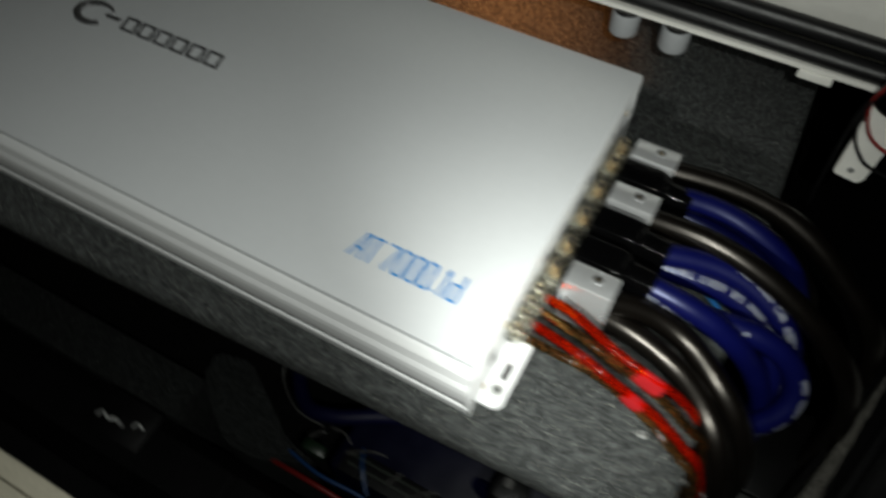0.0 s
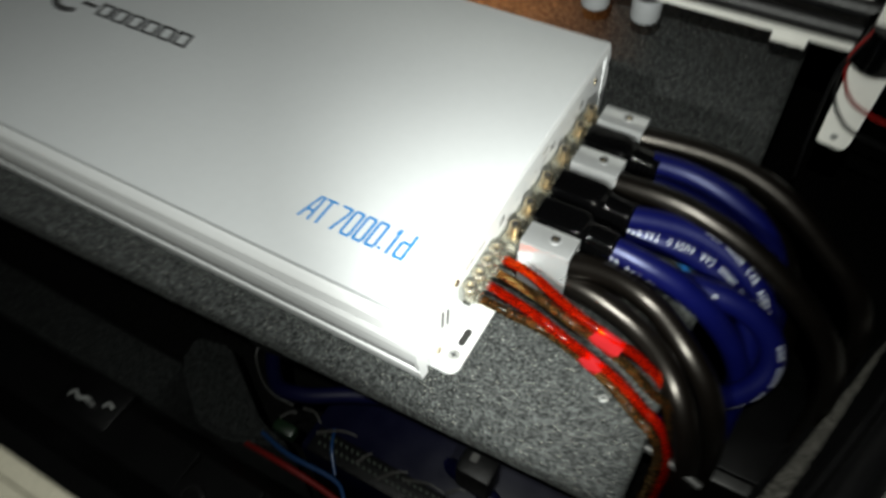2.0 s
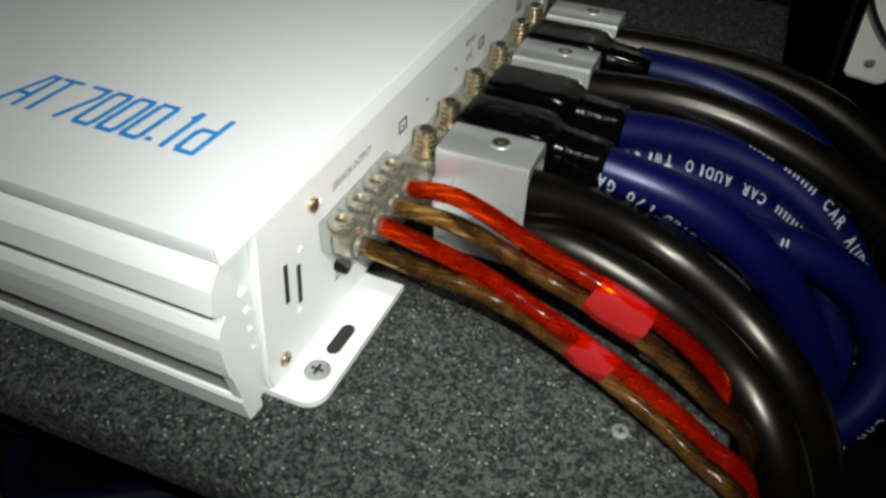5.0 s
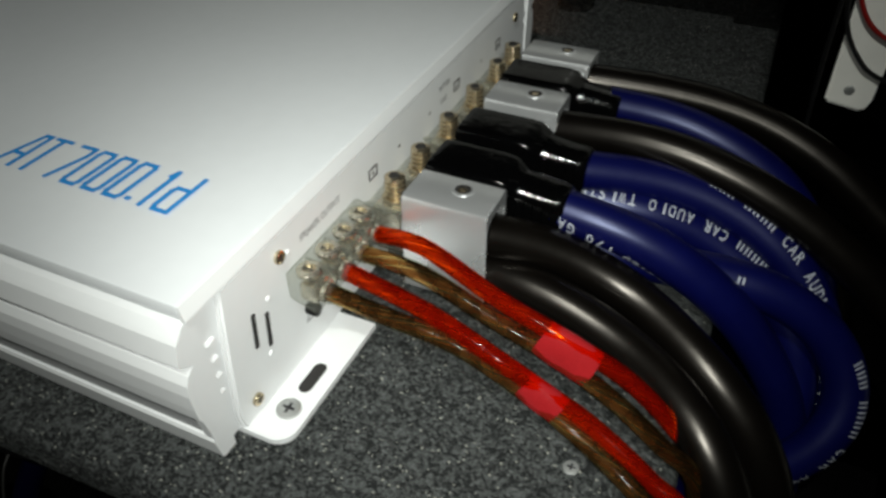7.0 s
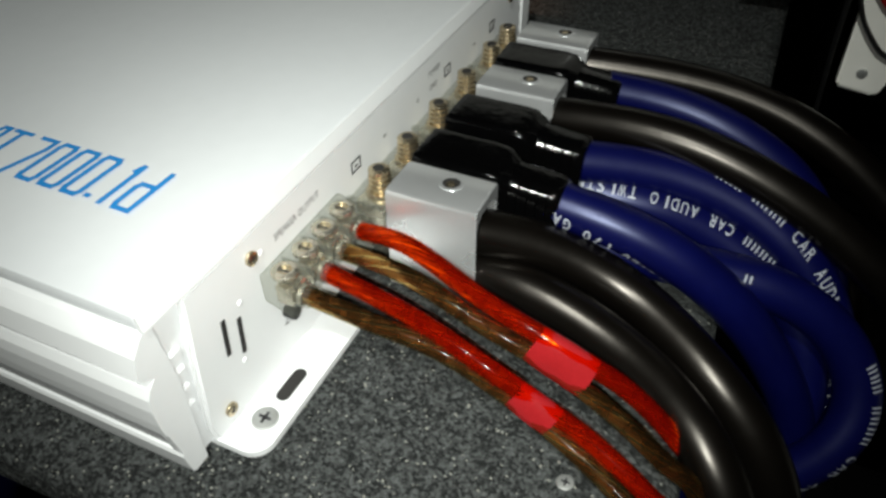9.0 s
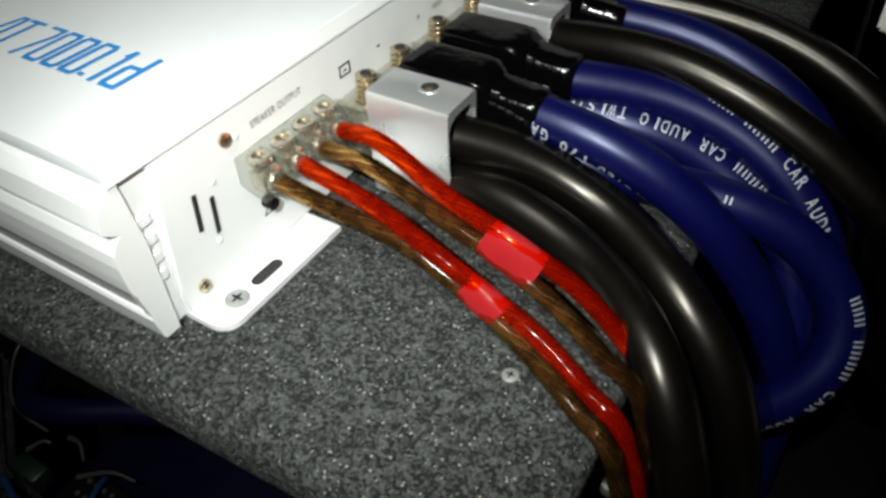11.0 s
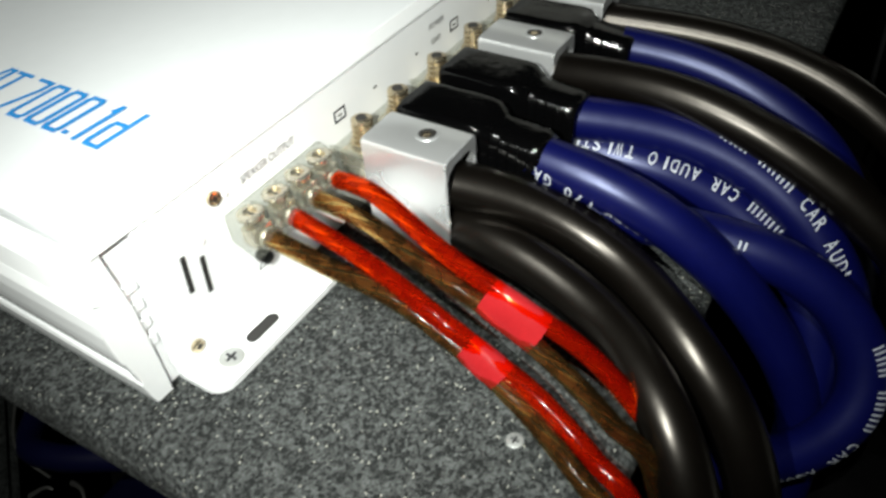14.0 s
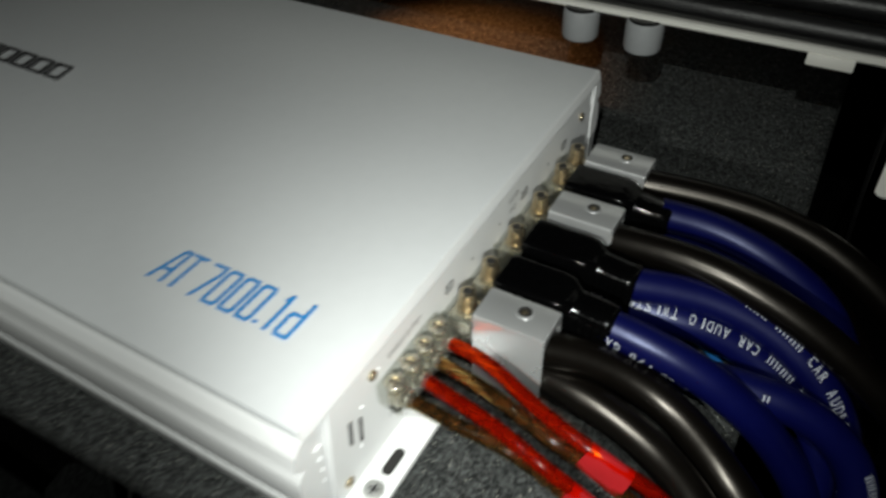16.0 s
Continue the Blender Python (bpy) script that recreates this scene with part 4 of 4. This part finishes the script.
# raised strokes made up to stand in for pale script lettering
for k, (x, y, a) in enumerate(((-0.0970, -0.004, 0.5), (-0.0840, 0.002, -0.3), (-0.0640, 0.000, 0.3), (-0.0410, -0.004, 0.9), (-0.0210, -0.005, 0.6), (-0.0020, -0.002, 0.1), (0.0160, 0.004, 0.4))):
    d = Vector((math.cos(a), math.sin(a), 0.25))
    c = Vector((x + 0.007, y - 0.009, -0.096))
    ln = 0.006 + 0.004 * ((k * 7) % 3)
    tagged(part("script_stroke", tube(bmesh.new(), path([c - d * ln, c + Vector((0.001, 0.002, 0.003)), c + d * ln], 0.002), lambda s, q=ln: 0.0011 * (1 - 0.3 * s / q), 6), M_PALELOW),
           "raised stroke standing in for pale script lettering above a terminal strip", "cable tie", "cut cable ties")
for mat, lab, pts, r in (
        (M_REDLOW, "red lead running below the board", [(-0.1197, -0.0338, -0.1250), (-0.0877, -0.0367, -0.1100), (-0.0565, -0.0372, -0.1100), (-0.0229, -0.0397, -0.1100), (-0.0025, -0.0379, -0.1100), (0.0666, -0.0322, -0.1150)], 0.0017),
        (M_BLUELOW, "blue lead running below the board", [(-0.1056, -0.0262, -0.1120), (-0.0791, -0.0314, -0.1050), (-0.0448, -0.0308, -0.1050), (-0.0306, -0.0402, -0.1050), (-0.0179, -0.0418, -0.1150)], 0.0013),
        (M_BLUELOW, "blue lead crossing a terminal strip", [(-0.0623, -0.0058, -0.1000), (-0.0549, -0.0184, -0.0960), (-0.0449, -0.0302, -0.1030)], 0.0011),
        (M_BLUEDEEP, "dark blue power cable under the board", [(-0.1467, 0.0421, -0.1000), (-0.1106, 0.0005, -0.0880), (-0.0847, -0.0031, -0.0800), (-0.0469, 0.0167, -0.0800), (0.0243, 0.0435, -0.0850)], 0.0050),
        (M_PALELOW, "thin pale lead looping under the board", [(-0.1339, 0.0164, -0.0850), (-0.1302, 0.0057, -0.0900), (-0.1106, -0.0072, -0.0900), (-0.0883, -0.0079, -0.0920)], 0.0005),
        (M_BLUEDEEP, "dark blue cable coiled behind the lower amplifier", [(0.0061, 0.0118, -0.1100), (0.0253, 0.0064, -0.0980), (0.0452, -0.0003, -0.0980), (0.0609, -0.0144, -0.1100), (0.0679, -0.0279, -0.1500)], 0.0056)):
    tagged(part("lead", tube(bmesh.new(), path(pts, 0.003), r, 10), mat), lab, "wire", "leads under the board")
low_cable = thing("power_cable", "black cable with white printing under the board", "cable", "leads under the board")
low_path = path([(-0.150, 0.0340, -0.0740), (-0.1290, 0.0135, -0.0660), (-0.1060, 0.0130, -0.0655), (-0.0880, 0.0190, -0.0670), (-0.0650, 0.0440, -0.0760)], 0.002)
part("jacket", tube(bmesh.new(), low_path, CABLE_R, 16), M_RUBBER, low_cable)
wrap_print(low_cable, low_path, "CABLE", 0.040, 0.0036, 1.75, 0.0032)
M_GREEN = material("green_pvc", (0.0015, 0.007, 0.002), 0.4)
tagged(part("connector", box(bmesh.new(), -0.0975, -0.0820, -0.0240, -0.0160, -0.108, -0.098, 0.002), M_GREEN), "small green connector at the lower amplifier's end", "connector")
plug = thing("connector", "black plug with a pale mark below the board", "connector")
part("shell", box(bmesh.new(), 0.021, 0.042, -0.005, 0.011, -0.085, -0.0600, 0.003), M_PLASTIC, plug)
part("mark", box(bmesh.new(), 0.0265, 0.0305, 0.003, 0.008, -0.0600, -0.0597), M_PALELOW, plug)

# ---- right side: gap, felt edge, seal, body ----
tagged(part("brace_rod", tube(bmesh.new(), path([(0.096, 0.042, -0.0300), (0.1180, 0.0385, -0.0300), (0.1355, 0.035, -0.033)], 0.003), 0.0022, 12), M_STEELLOW), "steel rod under the board's edge, darkened as in shade", "rod")
tagged(part("hinge_plate", box(bmesh.new(), 0.1440, 0.1680, 0.0750, 0.0830, -0.1030, -0.1000, 0.001), M_STEELLOW), "small steel plate in the boot's side pocket, darkened as in shade", "plate")
side_box = thing("side_box", "black plastic box in the boot's side pocket", "box")
part("body", box(bmesh.new(), 0.1420, 0.1850, 0.0860, 0.155, -0.25, -0.1060, 0.004), M_PLASTIC, side_box)
part("lid", box(bmesh.new(), 0.1410, 0.1860, 0.0850, 0.156, -0.1058, -0.1010, 0.002), M_PLASTIC, side_box)
EDGE = [(0.1534, 0.0188), (0.1618, 0.0475), (0.1766, 0.0910), (0.1937, 0.1458), (0.2035, 0.1776), (0.2151, 0.2055), (0.2370, 0.2482)]


def along(shift, z):
    """The side line, moved shift metres outwards."""
    out = []
    for k, (x, y) in enumerate(EDGE):
        (xa, ya), (xb, yb) = EDGE[max(k - 1, 0)], EDGE[min(k + 1, len(EDGE) - 1)]
        n = math.hypot(xb - xa, yb - ya)
        out.append((x + shift * (yb - ya) / n, y - shift * (xb - xa) / n, z))
    return out


def ribbon(bm, shift0, z0, shift1, z1, thick, taper=False):
    lo, hi = path(along(shift0, z0), 0.004), path(along(shift1, z1), 0.004)
    n = min(len(lo), len(hi))
    rows = []
    for k in range(n):
        w = 1 if not taper else max(0.05, min(1.0, (n - 8 - k) / (n * 0.75)))
        a, b = lo[k], lo[k].lerp(hi[k], w)
        j = Vector((noise.noise(a * 300), noise.noise(a * 300 + Vector((9, 0, 0))), 0)) * 0.0008
        rows.append([bm.verts.new(v) for v in (a + j, b + j, b + j - Vector((0, 0, thick)), a + j - Vector((0, 0, thick)))])
    for r0, r1 in zip(rows, rows[1:]):
        for j in range(4):
            bm.faces.new((r0[j], r0[(j + 1) % 4], r1[(j + 1) % 4], r1[j]))
    bm.faces.new(rows[0]), bm.faces.new(rows[-1][::-1])
    bmesh.ops.recalc_face_normals(bm, faces=bm.faces)
    return bm


tagged(part("felt_edge", ribbon(bmesh.new(), 0.000, -0.0590, 0.0100, -0.0600, 0.010, True), M_FELT), "grey felt edge of the boot's side lining", "lining")
tagged(part("side_lining", ribbon(bmesh.new(), -0.004, -0.072, 0.022, -0.066, 0.15), M_PLASTIC), "black side lining panel of the boot", "lining")
seal = thing("door_seal", "thick black rubber seal round the boot opening", "seal")
part("bulb", tube(bmesh.new(), path(along(0.030, -0.0600), 0.004), 0.0125, 20), M_RUBBER, seal)
part("seal_lip", tube(bmesh.new(), path(along(0.0205, -0.0520), 0.004), 0.0016, 10), M_RUBBER, seal)
tagged(part("inner_seal", tube(bmesh.new(), path(along(0.0165, -0.0620), 0.004), 0.0035, 12), M_RUBBER), "thin black rubber bead beside the boot seal", "seal")
tagged(part("quarter_panel", prism(bmesh.new(), [(0.2198, 0.0919), (0.2385, 0.1668), (0.2704, 0.2498), (0.4803, 0.2925), (0.5019, 0.1696), (0.2527, 0.1023)], -0.100, -0.0480, "z"), M_CAR, smooth=False),
       "white painted body side beside the boot seal", "car body")
